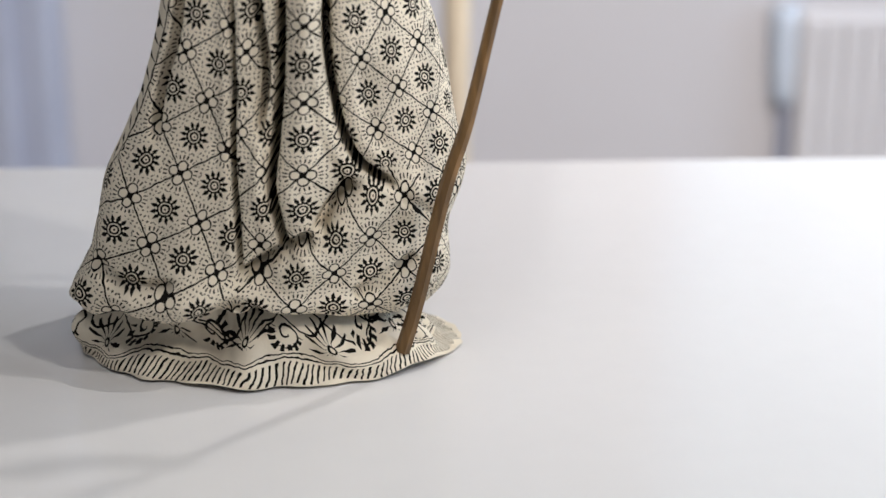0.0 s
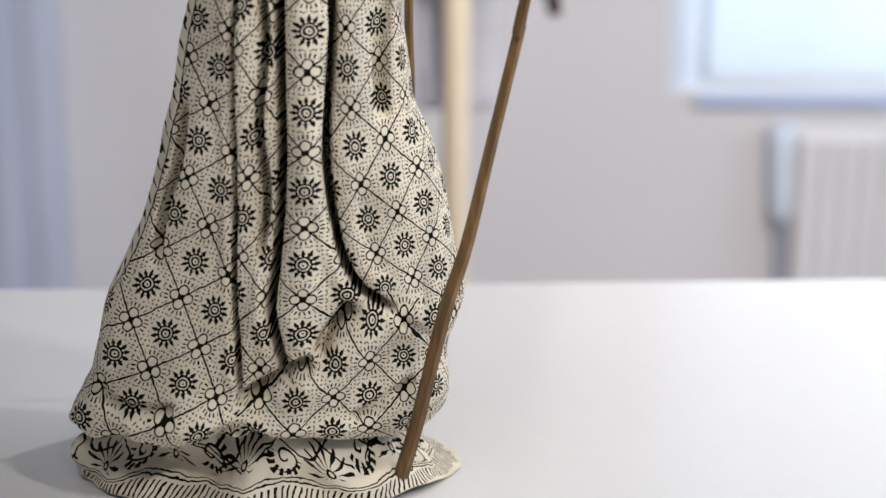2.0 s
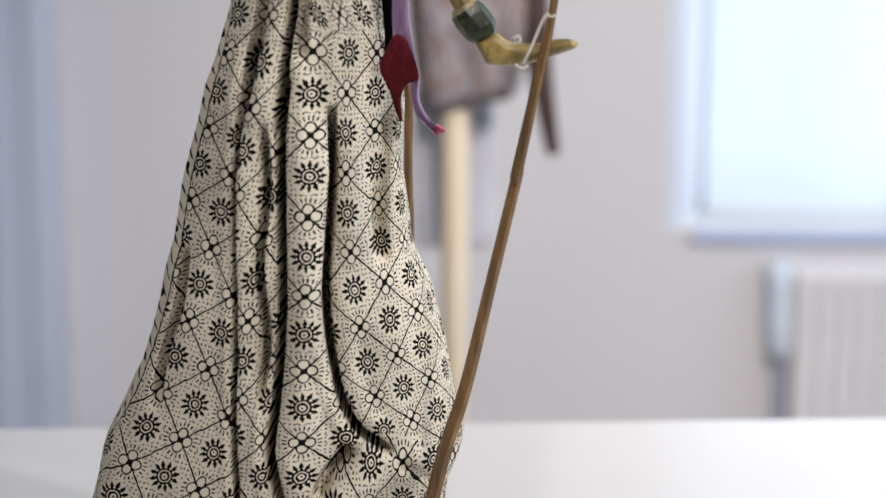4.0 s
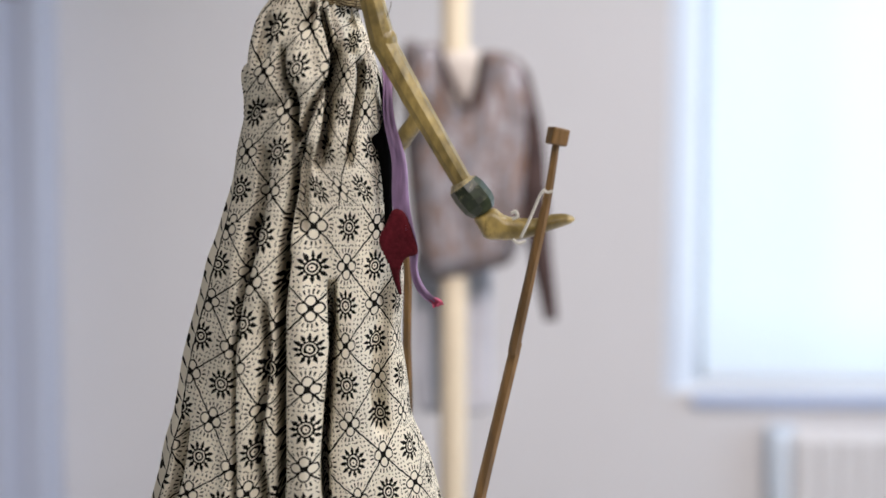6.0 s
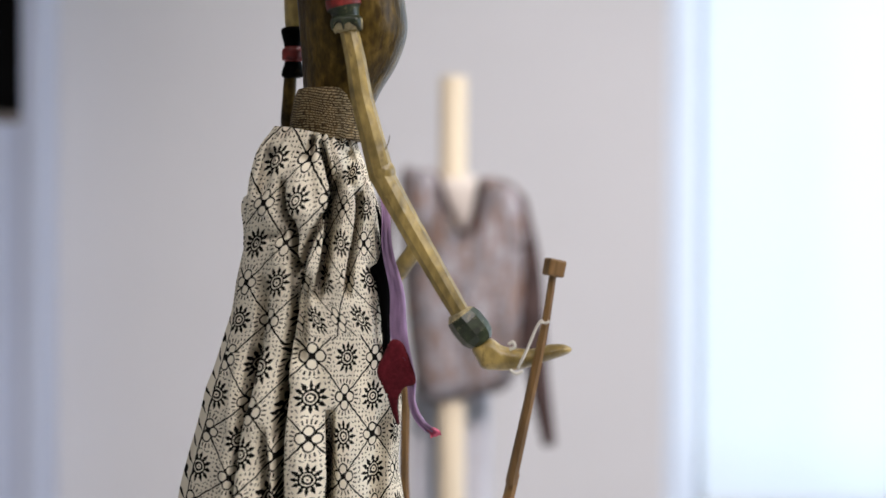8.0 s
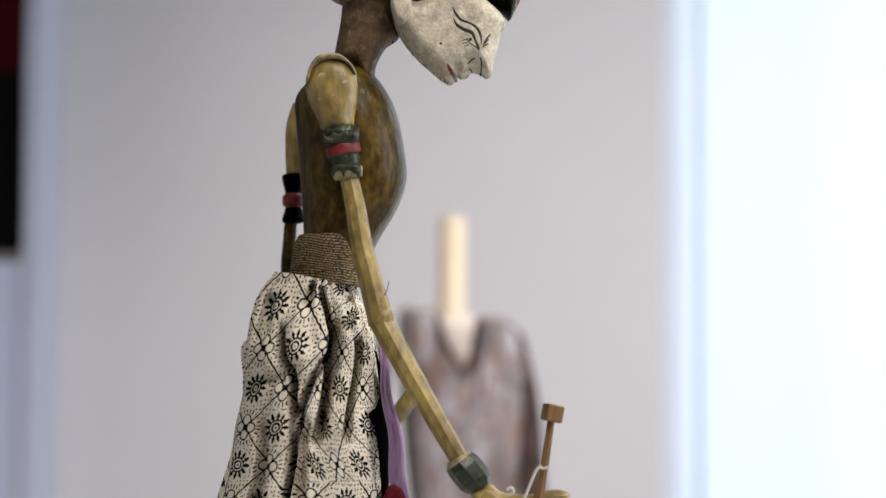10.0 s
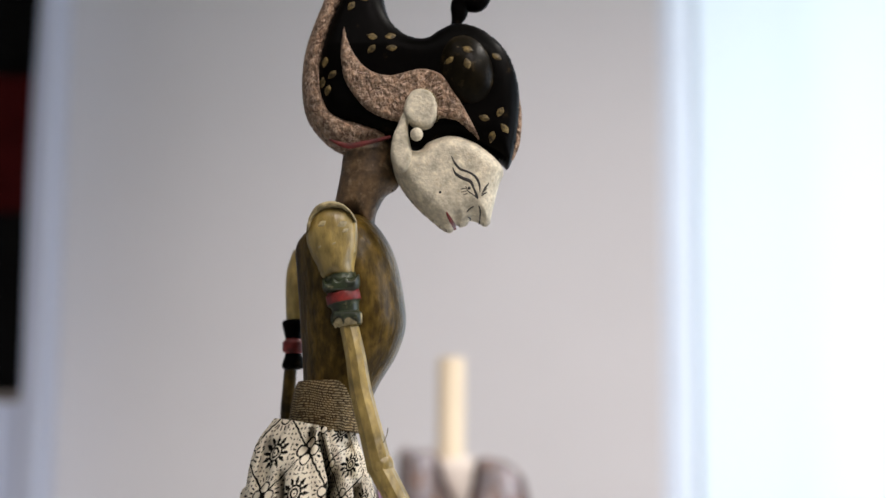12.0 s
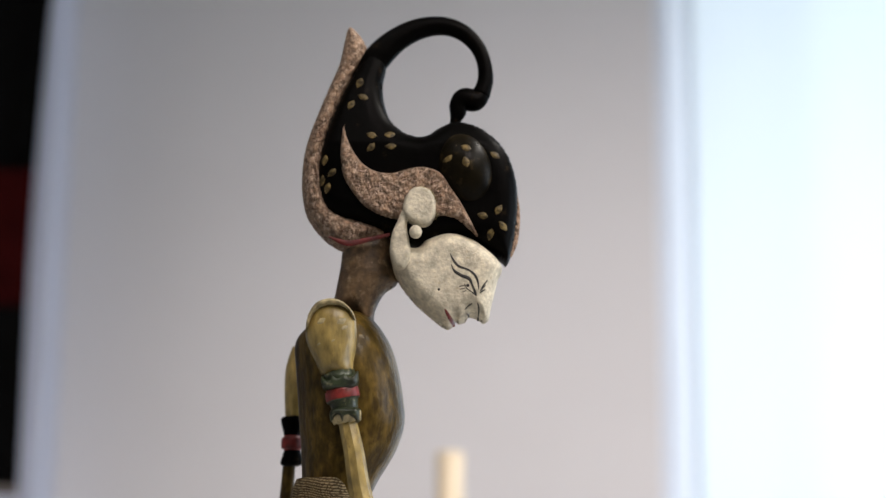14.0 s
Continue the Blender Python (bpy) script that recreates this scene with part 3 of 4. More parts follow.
# ---- table ----
table = tagged(new("table"), "large white laminate table with a glossy top", "table")
SKEW = 3.4
turn = pose(0, 0.338, 0, 0, 0, SKEW)
top = part("tabletop", box(-1.1, 1.1, -1.0, 0, TABLE - 0.03, TABLE, 0.003), M["table"], table)
top.matrix_basis = turn
for x in (-1.02, 1.02):
    for y in (-0.92, -0.08):
        leg = part("leg", box(x - 0.025, x + 0.025, y - 0.025, y + 0.025, 0, TABLE - 0.0305, 0.004), M["metal"], table)
        leg.matrix_basis = turn

# ---- jacket on a dowel stand, behind the table ----
JY = 0.98
stand = tagged(new("dowel_stand"), "pale pine dowel stand carrying a small jacket", "stand")
pole = Carving()
(px, pz), = [(14.4, 502.4)]
pole.tube([(px, JY * 1000, -730, 14.5), (px, JY * 1000, -300, 14.5), (px, JY * 1000, pz - 2, 14.5), (px, JY * 1000, pz, 12.5)], M["pine"], 24, steps=1)
ob = pole.done("pole")
ob.parent = stand
part("base_plate", box(px / 1000 - 0.16, px / 1000 + 0.16, JY - 0.16, JY + 0.16, 0, 0.02, 0.004), M["pine"], stand)
jacket = tagged(new("small_jacket"), "small mottled grey and reddish cotton jacket hung on a dowel", "jacket")
c = Carving()
c.slab([(-41.5, 398), (-20.5, 403.5), (-0.6, 399.4), (6.7, 368.3), (27.4, 335.3), (40.4, 362.4), (42.7, 392.5), (55.9, 396.1), (78.7, 389.1), (93.9, 368.8), (99.1, 326.7), (97.7, 272.5), (89.1, 218.1), (77.3, 174.4), (50.2, 163.4), (14, 154.1), (-13.2, 157), (-25.4, 181.1), (-33.5, 241.6), (-38.6, 301.9)], JY, 30, 28, M["jacket"], 4.0, relief=5.0)
c.done("body").parent = jacket
c = Carving()
c.slab([(-1.8, 392.2), (12.6, 398.3), (30.6, 398.4), (43.9, 391.3), (42.9, 362.5), (28.6, 331.1), (12.9, 351.5), (3.1, 368.2)], JY, 22, 16, M["lining"], 3.0)
c.done("lining", label="white lining in the open neck").parent = jacket
c = Carving()
c.tube([(-2, JY * 1000 - 27, 396, 2.5), (6, JY * 1000 - 30, 370, 3.2), (16, JY * 1000 - 30, 350, 3.0), (27.4, JY * 1000 - 30, 336, 3.2), (39, JY * 1000 - 30, 362, 3.4), (43, JY * 1000 - 27, 393, 3.0)], M["sleeve"], 10)
c.done("neck_trim", label="dark brown trim round the neck").parent = jacket
for sx in (1, -1):
    c = Carving()
    q = [(82.5, 374.7, 9), (95, 302.6, 13.3), (99.2, 230.2, 14.5), (108.1, 169.8, 10.9), (118.3, 111.6, 7.2)]
    q = [(x if sx > 0 else 2 * px - x, JY * 1000 - 12, z, r) for x, z, r in q]
    c.tube(q, M["sleeve"], 18)
    c.done("sleeve", label="dark brown sleeve").parent = jacket
# thin pale grey sheet below the jacket, behind the pole
c = Carving()
c.slab([(-27.9, 175.8), (-8.4, 178.9), (37.4, 179.1), (54, 176.2), (57.2, 102.6), (56.9, 15.1), (42.1, -1.4), (10.9, 1), (-20.3, -0.4), (-27.8, 21.1), (-30.3, 102.2)], JY + 0.05, 6, 6, M["grey"], 4.0, relief=3.0)
c.done("under_sheet", label="pale grey sheet hanging below").parent = jacket

# ---- dark hanging at the far side of the pillar ----
hang = tagged(new("textile_hanging"), "black textile hanging with dark red stripe before the pillar", "textile")
HY = 1.2


def drape(name, x0, x1, z0, z1, y, mat, parent, ripple=0.006, n=36, rows=14):
    verts, faces = [], []
    for side in (0, 0.004):
        for j in range(rows + 1):
            for i in range(n + 1):
                x, z = x0 + (x1 - x0) * i / n, z0 + (z1 - z0) * j / rows
                verts.append((x + 0.022 * (z - 1.2) + 0.004 * math.sin(z * 7), y + side + ripple * math.sin(i * 0.7 + z * 2), z))
    k = (n + 1) * (rows + 1)
    for j in range(rows):
        for i in range(n):
            a = j * (n + 1) + i
            faces += [(a, a + 1, a + n + 2, a + n + 1), (k + a, k + a + n + 1, k + a + n + 2, k + a + 1)]
    for i in range(n):
        a, b = i, rows * (n + 1) + i
        faces += [(a, k + a, k + a + 1, a + 1), (b, b + 1, k + b + 1, k + b)]
    for j in range(rows):
        a, b = j * (n + 1), j * (n + 1) + n
        faces += [(a, a + n + 1, k + a + n + 1, k + a), (b, k + b, k + b + n + 1, b + n + 1)]
    return mesh_object(name, verts, faces, [mat], parent=parent)


(hx, hz), (hx2, hz2) = [(-504.8, 474.2), (-506.5, 1079.3)]
(rx, rz), (rx2, rz2) = [(-505.7, 692.7), (-507.9, 862.5)]
EDGE = hx / 1000
HB = TABLE + hz / 1000
drape("cloth", EDGE - 0.5, EDGE, HB, TABLE + rz / 1000, HY, M["dark"], hang)
drape("stripe", EDGE - 0.5, EDGE, TABLE + rz / 1000, TABLE + rz2 / 1000, HY, M["darkred"], hang, )
drape("cloth", EDGE - 0.5, EDGE, TABLE + rz2 / 1000, 2.35, HY, M["dark"], hang)
drape("hem", EDGE - 0.5, EDGE, HB - 0.012, HB, HY, M["taupe"], hang)
bm = bmesh.new()
bmesh.ops.create_cone(bm, segments=16, radius1=0.012, radius2=0.012, depth=0.6, cap_ends=True, matrix=pose(EDGE - 0.25, HY, 2.36, 0, 90, 0))
part("hanging_rail", bm, M["rod"], hang, smooth=True)
for x in (EDGE - 0.5, EDGE - 0.02):
    part("cord", box(x - 0.002, x + 0.002, HY - 0.002, HY + 0.002, 2.37, HIGH), M["string"], hang)

# ---- puppet ----
p = Carving()
# central stick under the skirt, torso, waist band
p.tube([(-60, 4, 0, 6), (-60, 4, 120, 6), (-60, 4, 300, 6), (-62, 4, 380, 6)], M["rod"], 14)


def trunk(rows, mat, depth):
    """Stacked ellipses from (left, right, height) in mm."""
    q = curve_through(rows, 6, closed=False)
    sides, verts, faces = 40, [], []
    for l, r, z, d in q:
        for k in range(sides):
            a = 2 * math.pi * k / sides
            verts.append((((l + r) / 2 + (r - l) / 2 * math.cos(a)) / 1000, depth + d * math.sin(a) / 1000, TABLE + z / 1000))
    for i in range(len(q) - 1):
        for k in range(sides):
            faces.append((i * sides + k, i * sides + (k + 1) % sides, (i + 1) * sides + (k + 1) % sides, (i + 1) * sides + k))
    faces += [list(range(sides - 1, -1, -1)), list(range((len(q) - 1) * sides, len(q) * sides))]
    p.add(verts, faces, mat)


def rows_of(left, right, deep):
    return [(l[0], r[0], (l[1] + r[1]) / 2, d) for l, r, d in zip(left, right, deep)]


trunk(rows_of([(-67, 407.5), (-67.5, 415.9), (-68.3, 430), (-69.5, 444.2), (-70.7, 458.4), (-71.9, 472.8), (-72.7, 481.5), (-70.6, 488.7), (-63.5, 496.1), (-53.5, 501.4)],
              [(-33.3, 407.7), (-29.2, 416.2), (-20.9, 430.3), (-16.5, 444.6), (-17.5, 458.9), (-20.3, 473.2), (-23, 481.9), (-26.2, 487.6), (-30.9, 493.4), (-36.2, 498.6)],
              (25, 26, 29, 32, 33, 33, 32, 29, 23, 12)), M["torso"], 0.0)
trunk(rows_of([(-70.2, 416.4), (-71.8, 412.5), (-72.9, 406.9), (-74, 400), (-74.6, 391.7)], [(-36.3, 415.5), (-35.7, 411.6), (-35.7, 406.6), (-36.2, 400.2), (-36.2, 391.1)], (27, 28.5, 28.5, 28.5, 28)), M["belt"], 0.0)
# neck
p.slab([(-47.3, 541.8), (-50.5, 522.5), (-52.6, 510.7), (-53.6, 502.5), (-44.8, 499.1), (-34.1, 491.9), (-32.2, 501.5), (-27.7, 510.4), (-20.8, 516.3), (-23.2, 525.7), (-22.2, 536), (-25.2, 542.8), (-36.9, 543.9)], 0.0, 15, 14, M["neck"], 1.3, relief=0.4)
# near arm
cap = p.slab([(-64.8, 485.4), (-63.6, 493.8), (-59.3, 500), (-51.6, 502), (-44.9, 499.5), (-40.6, 493.4), (-39.6, 482.8), (-41, 471.6), (-42.8, 463.9), (-55.2, 463.8), (-59.8, 471.5), (-63.6, 479.3)], -0.034, 12, 13, M["gold"], 1.2, relief=0.3)
p.slab([(-64.8, 485.9), (-63.6, 493.8), (-59.3, 500), (-51.6, 502), (-44.9, 499.5), (-40.6, 493.4), (-39.9, 487), (-42.5, 493.9), (-47, 497), (-54.2, 497.2), (-60.3, 493.2), (-62.9, 486.8)], -0.0345, 13.2, 3.0, M["cream"], 0.8)


for sx0, sz0, k in ((-56.5, 489.5, 1.9), (-46.8, 489.5, 2.2), (-45.2, 486.5, 1.5), (-50.5, 480, 0.8), (-57.5, 478.5, 0.7)):
    p.stroke([(sx0 - k, sz0 - 0.4 * k, 0.3), (sx0, sz0 + 0.3, 0.75 * k), (sx0 + k, sz0 + 0.8 * k, 0.3)], cap, M["cream"], 0.25, 4)


def limb(points, y, mats, **kw):
    p.tube([(x, yy, z, r) for (x, z, r), yy in zip(points, y)], mats, **kw)


limb([(-48.7, 467.4, 5.4), (-48.1, 464.9, 7.8), (-47.8, 462.7, 8.3), (-46.9, 458.3, 7.3), (-46.6, 457.2, 8.3), (-45.7, 452.8, 8.3), (-45.4, 451.5, 7), (-44.7, 447.3, 6.5), (-44.4, 446, 7.5), (-43.8, 443, 7), (-43.5, 441.3, 4.6)], [-36] * 11,
     [M["green"], M["green"], M["green"], M["red"], M["red"], M["green"], M["green"], M["green"], M["cream"], M["cream"]], sides=20, steps=4, jag={4: 1.5, 5: 1.2, 36: 1.4, 35: 1.0, 37: 1.0})
p.slab([(-56.5, 464.6), (-53.4, 461.9), (-51.3, 465.8), (-48, 463.6), (-45, 466.4), (-42.2, 463.9), (-38.7, 466.7), (-39.9, 457.6), (-54.4, 456.9)], -0.036, 8.9, 2.5, M["green"], 0.8, relief=0.3)
p.slab([(-51, 448.2), (-51.4, 441.6), (-48.1, 443.8), (-45.9, 440.6), (-42.9, 443.3), (-37.7, 441.7), (-38.4, 448.8)], -0.036, 8.0, 2.5, M["green"], 0.8, relief=0.3)
limb([(-43.8, 443.3, 4.6), (-40.2, 427.6, 5)] + [(-37.3, 410.8, 5.4), (-33, 394.2, 5.8), (-28.7, 377.7, 6.2), (-27.6, 373, 6.2)], [-36, -37, -38, -39, -40, -40], M["gold"], sides=9, facet=True)
x, z, r = [(-27.3, 374.5, 6.7)][0]
p.ball(x, -0.04, z, r, r * 0.95, r, M["gold"])
limb([(-28, 374.5, 6.1), (-17.3, 355.2, 5.8), (-5.4, 334.8, 5.3), (5.5, 316.2, 4.8), (12, 305.5, 4.5)], [-40, -41, -42, -43, -43], M["gold"], sides=9, facet=True)
limb([(-25.7, 385.3, 0.2), (-24.1, 389, 0.2), (-23.6, 392.1, 0.2)], [-44, -45, -46], M["torso"], sides=6)
limb([(9.2, 309.4, 5.2), (10.2, 307.6, 7.4), (12.8, 304.6, 8.3), (17.5, 299, 8.2), (19.6, 296.8, 7), (20.9, 295.2, 5)], [-43] * 6, [M["cream"], M["green"], M["green"], M["green"], M["green"]], sides=8, steps=1, facet=True)
p.slab([(15.4, 292.3), (19.6, 295.8), (24.9, 296.9), (29.7, 293.7), (36.4, 292.4), (44.3, 292.4), (52.3, 294.3), (58.9, 294.4), (62.7, 292.3), (60.6, 289.9), (52.3, 286.9), (44.4, 284.2), (36.4, 282.3), (27.1, 282), (20.8, 282.7), (18.1, 286.7)], -0.043, 5.5, 5, M["gold"], 0.9, relief=0.2)
# far arm
limb([(-73.2, 487.5, 3.5), (-74.8, 475, 5.6), (-75.3, 457, 5.2), (-75.8, 447.1, 3.9)], [34, 36, 38, 38], M["gold"], sides=12)
limb([(-76.4, 451.5, 3.4), (-76.3, 449.8, 6.1), (-76.1, 441.2, 4.4), (-76.1, 439.4, 5.7), (-76, 434.6, 5.7), (-76, 433.4, 4.3), (-75.9, 426.8, 6.2), (-75.8, 425, 3.4)], [38] * 8, [M["black"], M["black"], M["red"], M["red"], M["red"], M["black"], M["black"]], sides=16, steps=3)
limb([(-77.1, 430.8, 3.2), (-78.3, 415.6, 3.5), (-79.4, 398.1, 3.8), (-76.1, 368.9, 3.8), (-64.3, 333.8, 3.8)], [38, 42, 50, 66, 78], M["torso"], sides=10)
limb([(-64.6, 333.6, 3.9), (-46.9, 316, 4.2), (-26.2, 320.6, 4.4), (-17.4, 330.4, 4.7), (-10.9, 339.9, 4.4), (-8, 344.3, 2.7)], [78, 84, 76, 62, 56, 54], M["gold"], sides=10)

# head: back sweep, black hair, crescent, dome, curl
HEAD = -0.004
tan = p.slab([(-47.8, 651.8), (-43.3, 648.5), (-39.6, 643.5), (-38.3, 638), (-41.2, 630.5), (-46.4, 621.9), (-52.6, 606.5), (-56.7, 588.2), (-57.8, 570.1), (-51.7, 555.1), (-36.9, 547.8), (-24.7, 544.9), (-24.6, 538.1), (-36.7, 535.6), (-46.6, 531.4), (-55.3, 534.9), (-62.5, 541.7), (-67.9, 550.2), (-70.5, 562.5), (-70.5, 576), (-68.5, 588.7), (-64, 602.1), (-57.6, 618.7), (-52.5, 631.7), (-50, 644.1)], HEAD, 15, 9, M["tan"], 1.2, relief=0.6, taper=([600, 652], [1.0, 0.4]))
hair = p.slab([(-37.8, 638.6), (-43.5, 628.7), (-51.3, 613.2), (-58.8, 592.7), (-62.3, 576.1), (-62.3, 562.5), (-59.5, 552.7), (-53.8, 546.8), (-39.8, 543.6), (-22.2, 536.3), (-9.1, 533.5), (6.9, 537.8), (21.4, 533.7), (31.3, 527.9), (35.1, 525.3), (38.3, 535.1), (40, 546.9), (40.6, 561.9), (38.3, 575.4), (33, 585.9), (24.8, 594), (16.8, 598.2), (7.1, 599.4), (-0.6, 596), (-7.6, 591.6), (-16.4, 592.8), (-23.9, 598.8), (-28.1, 607.3), (-29.8, 618.9), (-28.1, 629.7), (-30.6, 637.4)], HEAD, 19, 13, M["black"], 1.2, full=2.8, taper=([585, 610, 640], [1.0, 0.7, 0.34]))
p.stroke([(x, z, w) for x, z, w in [(-55.4, 536.6, 0.4), (-46, 533.4, 1.5), (-35.3, 535.4, 1.2), (-24.6, 538.2, 0.8)]], lambda x, z: HEAD - 0.0148, M["nape_red"], 0.4)
cres = p.slab([(-48.7, 595.9), (-50.8, 583.3), (-49.6, 568.4), (-43.9, 557.8), (-36.6, 550.1), (-25, 544.9), (-13.4, 543.3), (-1.9, 545.7), (7.3, 545.2), (14.2, 540.5), (20.6, 535.9), (17.4, 544.1), (12.7, 552.9), (7.5, 561.7), (2.8, 568.5), (-2.7, 571.8), (-11.4, 572.9), (-25.3, 569.5), (-35.5, 572.4), (-42.3, 579.8), (-46.5, 588.7)], HEAD, 22.5, 5, M["tan"], 0.8, relief=0.5, full=4.0)
bx, bz = 13.2, 571.8
p.ball(bx, HEAD - 0.0115, bz, 14.8, 16, 20, M["brown"], turn=-16, rings=20, sides=32)
p.tube([(x, 1000 * HEAD, z, r) for x, z, r in [(-41.1, 621.9, 6.7), (-33, 634.9, 7.3), (-23, 644.9, 6.4), (-11.1, 651.2, 5.6), (0.8, 652.9, 4.9), (10.9, 649.9, 4.5), (18.7, 642.8, 4.1), (22.9, 633.5, 3.8), (23.8, 623.7, 4.1), (21.5, 615.7, 4.8)]], M["black"], 18)
p.tube([(x, 1000 * HEAD, z, r) for x, z, r in [(22.9, 617.5, 3.9), (18.8, 612.6, 5.6), (12.9, 613.2, 5.9), (10, 610.1, 5), (9.4, 605.5, 4.2), (7.7, 600.3, 2.5), (5.9, 595.4, 2.8)]], M["black"], 16)
p.tube([(x, 1000 * HEAD - 3, z, r) for x, z, r in [(39.2, 563.4, 0.8), (40.1, 554.4, 1.4), (39.8, 545.5, 1.7), (38.6, 536.5, 1.7), (36.5, 529.1, 0.8)]], M["tan"], 10)
# carved hatching on the tan parts: short dark and pale strokes laid on, following the sweep
luck = random.Random(4)
for line, surf, many, wide in (([(-46, 583), (-40, 569), (-28, 560), (-14, 558), (-2, 559), (6, 552), (14, 543)], cres, 230, 10.5), ([(-46, 641), (-51, 625), (-59, 605), (-65, 585), (-67, 565), (-62, 549), (-50, 538), (-34, 541)], tan, 170, 4.5)):
    flow = curve_through(line, 20, closed=False)
    for _ in range(many):
        i = luck.randrange(1, len(flow) - 1)
        d = flow[i + 1] - flow[i - 1]
        d /= np.hypot(*d)
        x, z = flow[i] + np.array([-d[1], d[0]]) * luck.uniform(-wide, wide)
        a = luck.uniform(0.35, 1.15) * luck.choice((1, 1, -1))
        c, sn, ln = math.cos(a), math.sin(a), luck.uniform(0.8, 2.2)
        dx, dz = (d[0] * c - d[1] * sn) * ln, (d[0] * sn + d[1] * c) * ln
        if all(surf(x + k * dx, z + k * dz) < HEAD - (0.0205 if surf is cres else 0.011) for k in (-1, 1)):
            p.stroke([(x - dx, z - dz, 0.08), (x, z, luck.uniform(0.16, 0.34)), (x + dx, z + dz, 0.08)], surf, M["dark_hatch"] if luck.random() < 0.6 else M["pale_hatch"], 0.18, 2)
# gilt blossoms on the lacquer
for cx, cz, a, ln in [(-41.3, 618.1, 24.6, 65), (-39.4, 610.3, 24.6, -20), (-45.4, 605.8, 24.6, 60), (-34.5, 588.9, 24.6, -15), (-25.3, 589.3, 24.6, 10), (-34.7, 582.1, 24.6, 50), (-24.6, 582.8, 24.6, 5), (-58.1, 575.7, 24.6, 80), (-54.2, 568.9, 24.6, 45), (-59.3, 565.4, 24.6, 85), (-56.4, 561, 24.6, 75), (6.4, 583, 24.6, -25), (13.3, 580.7, 24.6, -20), (4.1, 575.3, 24.6, 30), (13.3, 573, 24.6, -75), (28.2, 578.8, 24.6, -30), (30, 550.3, 24.6, 60), (22, 547.3, 24.6, -15), (32.3, 542.2, 24.6, -50), (26, 538, 24.6, 75)]:
    d = Vector((math.cos(radians(ln)), math.sin(radians(ln)))) * 2.8
    on = lambda x, z: min(hair(x, z), HEAD - 0.0115 - 0.0161 * math.sqrt(max(0, 1 - ((x - bx) / 15.2) ** 2 - ((z - bz) / 19.6) ** 2)))
    p.stroke([(cx - d.x, cz - d.y, 0.2), (cx - d.x * 0.3, cz - d.y * 0.3, 1.6), (cx + d.x * 0.4, cz + d.y * 0.4, 1.7), (cx + d.x, cz + d.y, 0.2)], on, M["leaf"], 0.35, 4)
# face, ear and jewel
face = p.slab([(-11.6, 532.3), (-5.9, 536.8), (3.9, 540.1), (12.5, 539), (21.7, 534.3), (32, 524.2), (30, 515.8), (28, 507.7), (26.3, 500.1), (25.5, 496.1), (22.9, 494.9), (19.8, 496.9), (15.8, 497.8), (13.8, 495.4), (10.4, 494.6), (8.7, 495.7), (8.2, 493.7), (5.3, 491.6), (0.8, 493.6), (-5.5, 498.7), (-11.6, 504.2), (-17.9, 511.6), (-22, 518.8), (-24.1, 528.7), (-21.4, 535.2)], HEAD - 0.004, 18, 9, M["white"], 0.7, steps=6, relief=0.2, full=2.2)
p.slab([(-18.5, 549.3), (-21.3, 543.5), (-24, 536.5), (-24.5, 527.8), (-22.1, 520.9), (-18.1, 518.6), (-14.8, 520.9), (-13.4, 527.3), (-14.9, 535.1), (-15.6, 542.3), (-14.5, 547)], HEAD - 0.014, 11, 3, M["white"], 0.7, relief=0.2, full=3.0)
ear = p.slab([(-10.1, 561.1), (-4.3, 559.4), (-1.4, 554.1), (-1.4, 547.1), (-4.7, 541.9), (-9.9, 540.9), (-15.6, 543.5), (-18.5, 548.7), (-17.4, 555.2), (-14.1, 559.9)], HEAD - 0.016, 11, 2.5, M["white"], 0.7, relief=0.25, full=3.0)
x, z = [(-11.5, 537.2)][0]
p.ball(x, HEAD - 0.026, z, 3.2, 3.2, 3.4, M["white"])
p.slab([(-10.1, 561.7), (-3.8, 560), (-0.6, 554.7), (-0.2, 547.1), (-2.5, 543.6), (-1.4, 548.3), (-2, 553.5), (-4.9, 558.2), (-10, 559.6), (-13.5, 558.4)], HEAD - 0.014, 12.5, 2.0, M["cream"], 0.7)
for path in ([(5.8, 527.1, 0.3), (7.6, 523.6, 0.8), (10.1, 520.8, 0.9), (14.6, 519.1, 0.8), (18, 516.6, 0.8), (19.7, 512.9, 0.7), (20, 508.9, 0.3)],
             [(6.4, 521.6, 0.3), (7.9, 518.5, 0.8), (11.3, 516.2, 1), (15.2, 514.5, 1.1), (16.9, 511.1, 0.9), (18.3, 507.7, 1.1), (18.9, 505.7, 0.4)],
             [(13, 512, 0.4), (14.1, 509.7, 0.5), (16.4, 508, 0.5), (18.3, 506.6, 0.5)],
             [(10.4, 510.5, 0.3), (13, 511.1, 0.4)], [(10.7, 509.1, 0.3), (13.3, 509.7, 0.4)], [(11.9, 507.7, 0.3), (13.8, 508.5, 0.3)],
             [(20.9, 508.3, 0.3), (22.5, 511.2, 0.6), (24.5, 514, 0.3)], [(20.7, 507.4, 0.4), (22.2, 508.6, 0.5), (23.6, 509.4, 0.2)], [(21.6, 509.2, 0.4), (23.6, 511.4, 0.3)],
             [(13.6, 499.7, 0.3), (15, 501.2, 0.4), (16.9, 502.3, 0.4)], [(19.5, 502.6, 0.3), (20.3, 499.8, 0.5), (20.1, 495.8, 0.4)], [(14.2, 498, 0.5), (15.8, 497.8, 0.4)]):
    p.stroke([(x, z, 0.85 * r) for x, z, r in path], face, M["ink"], 0.22)
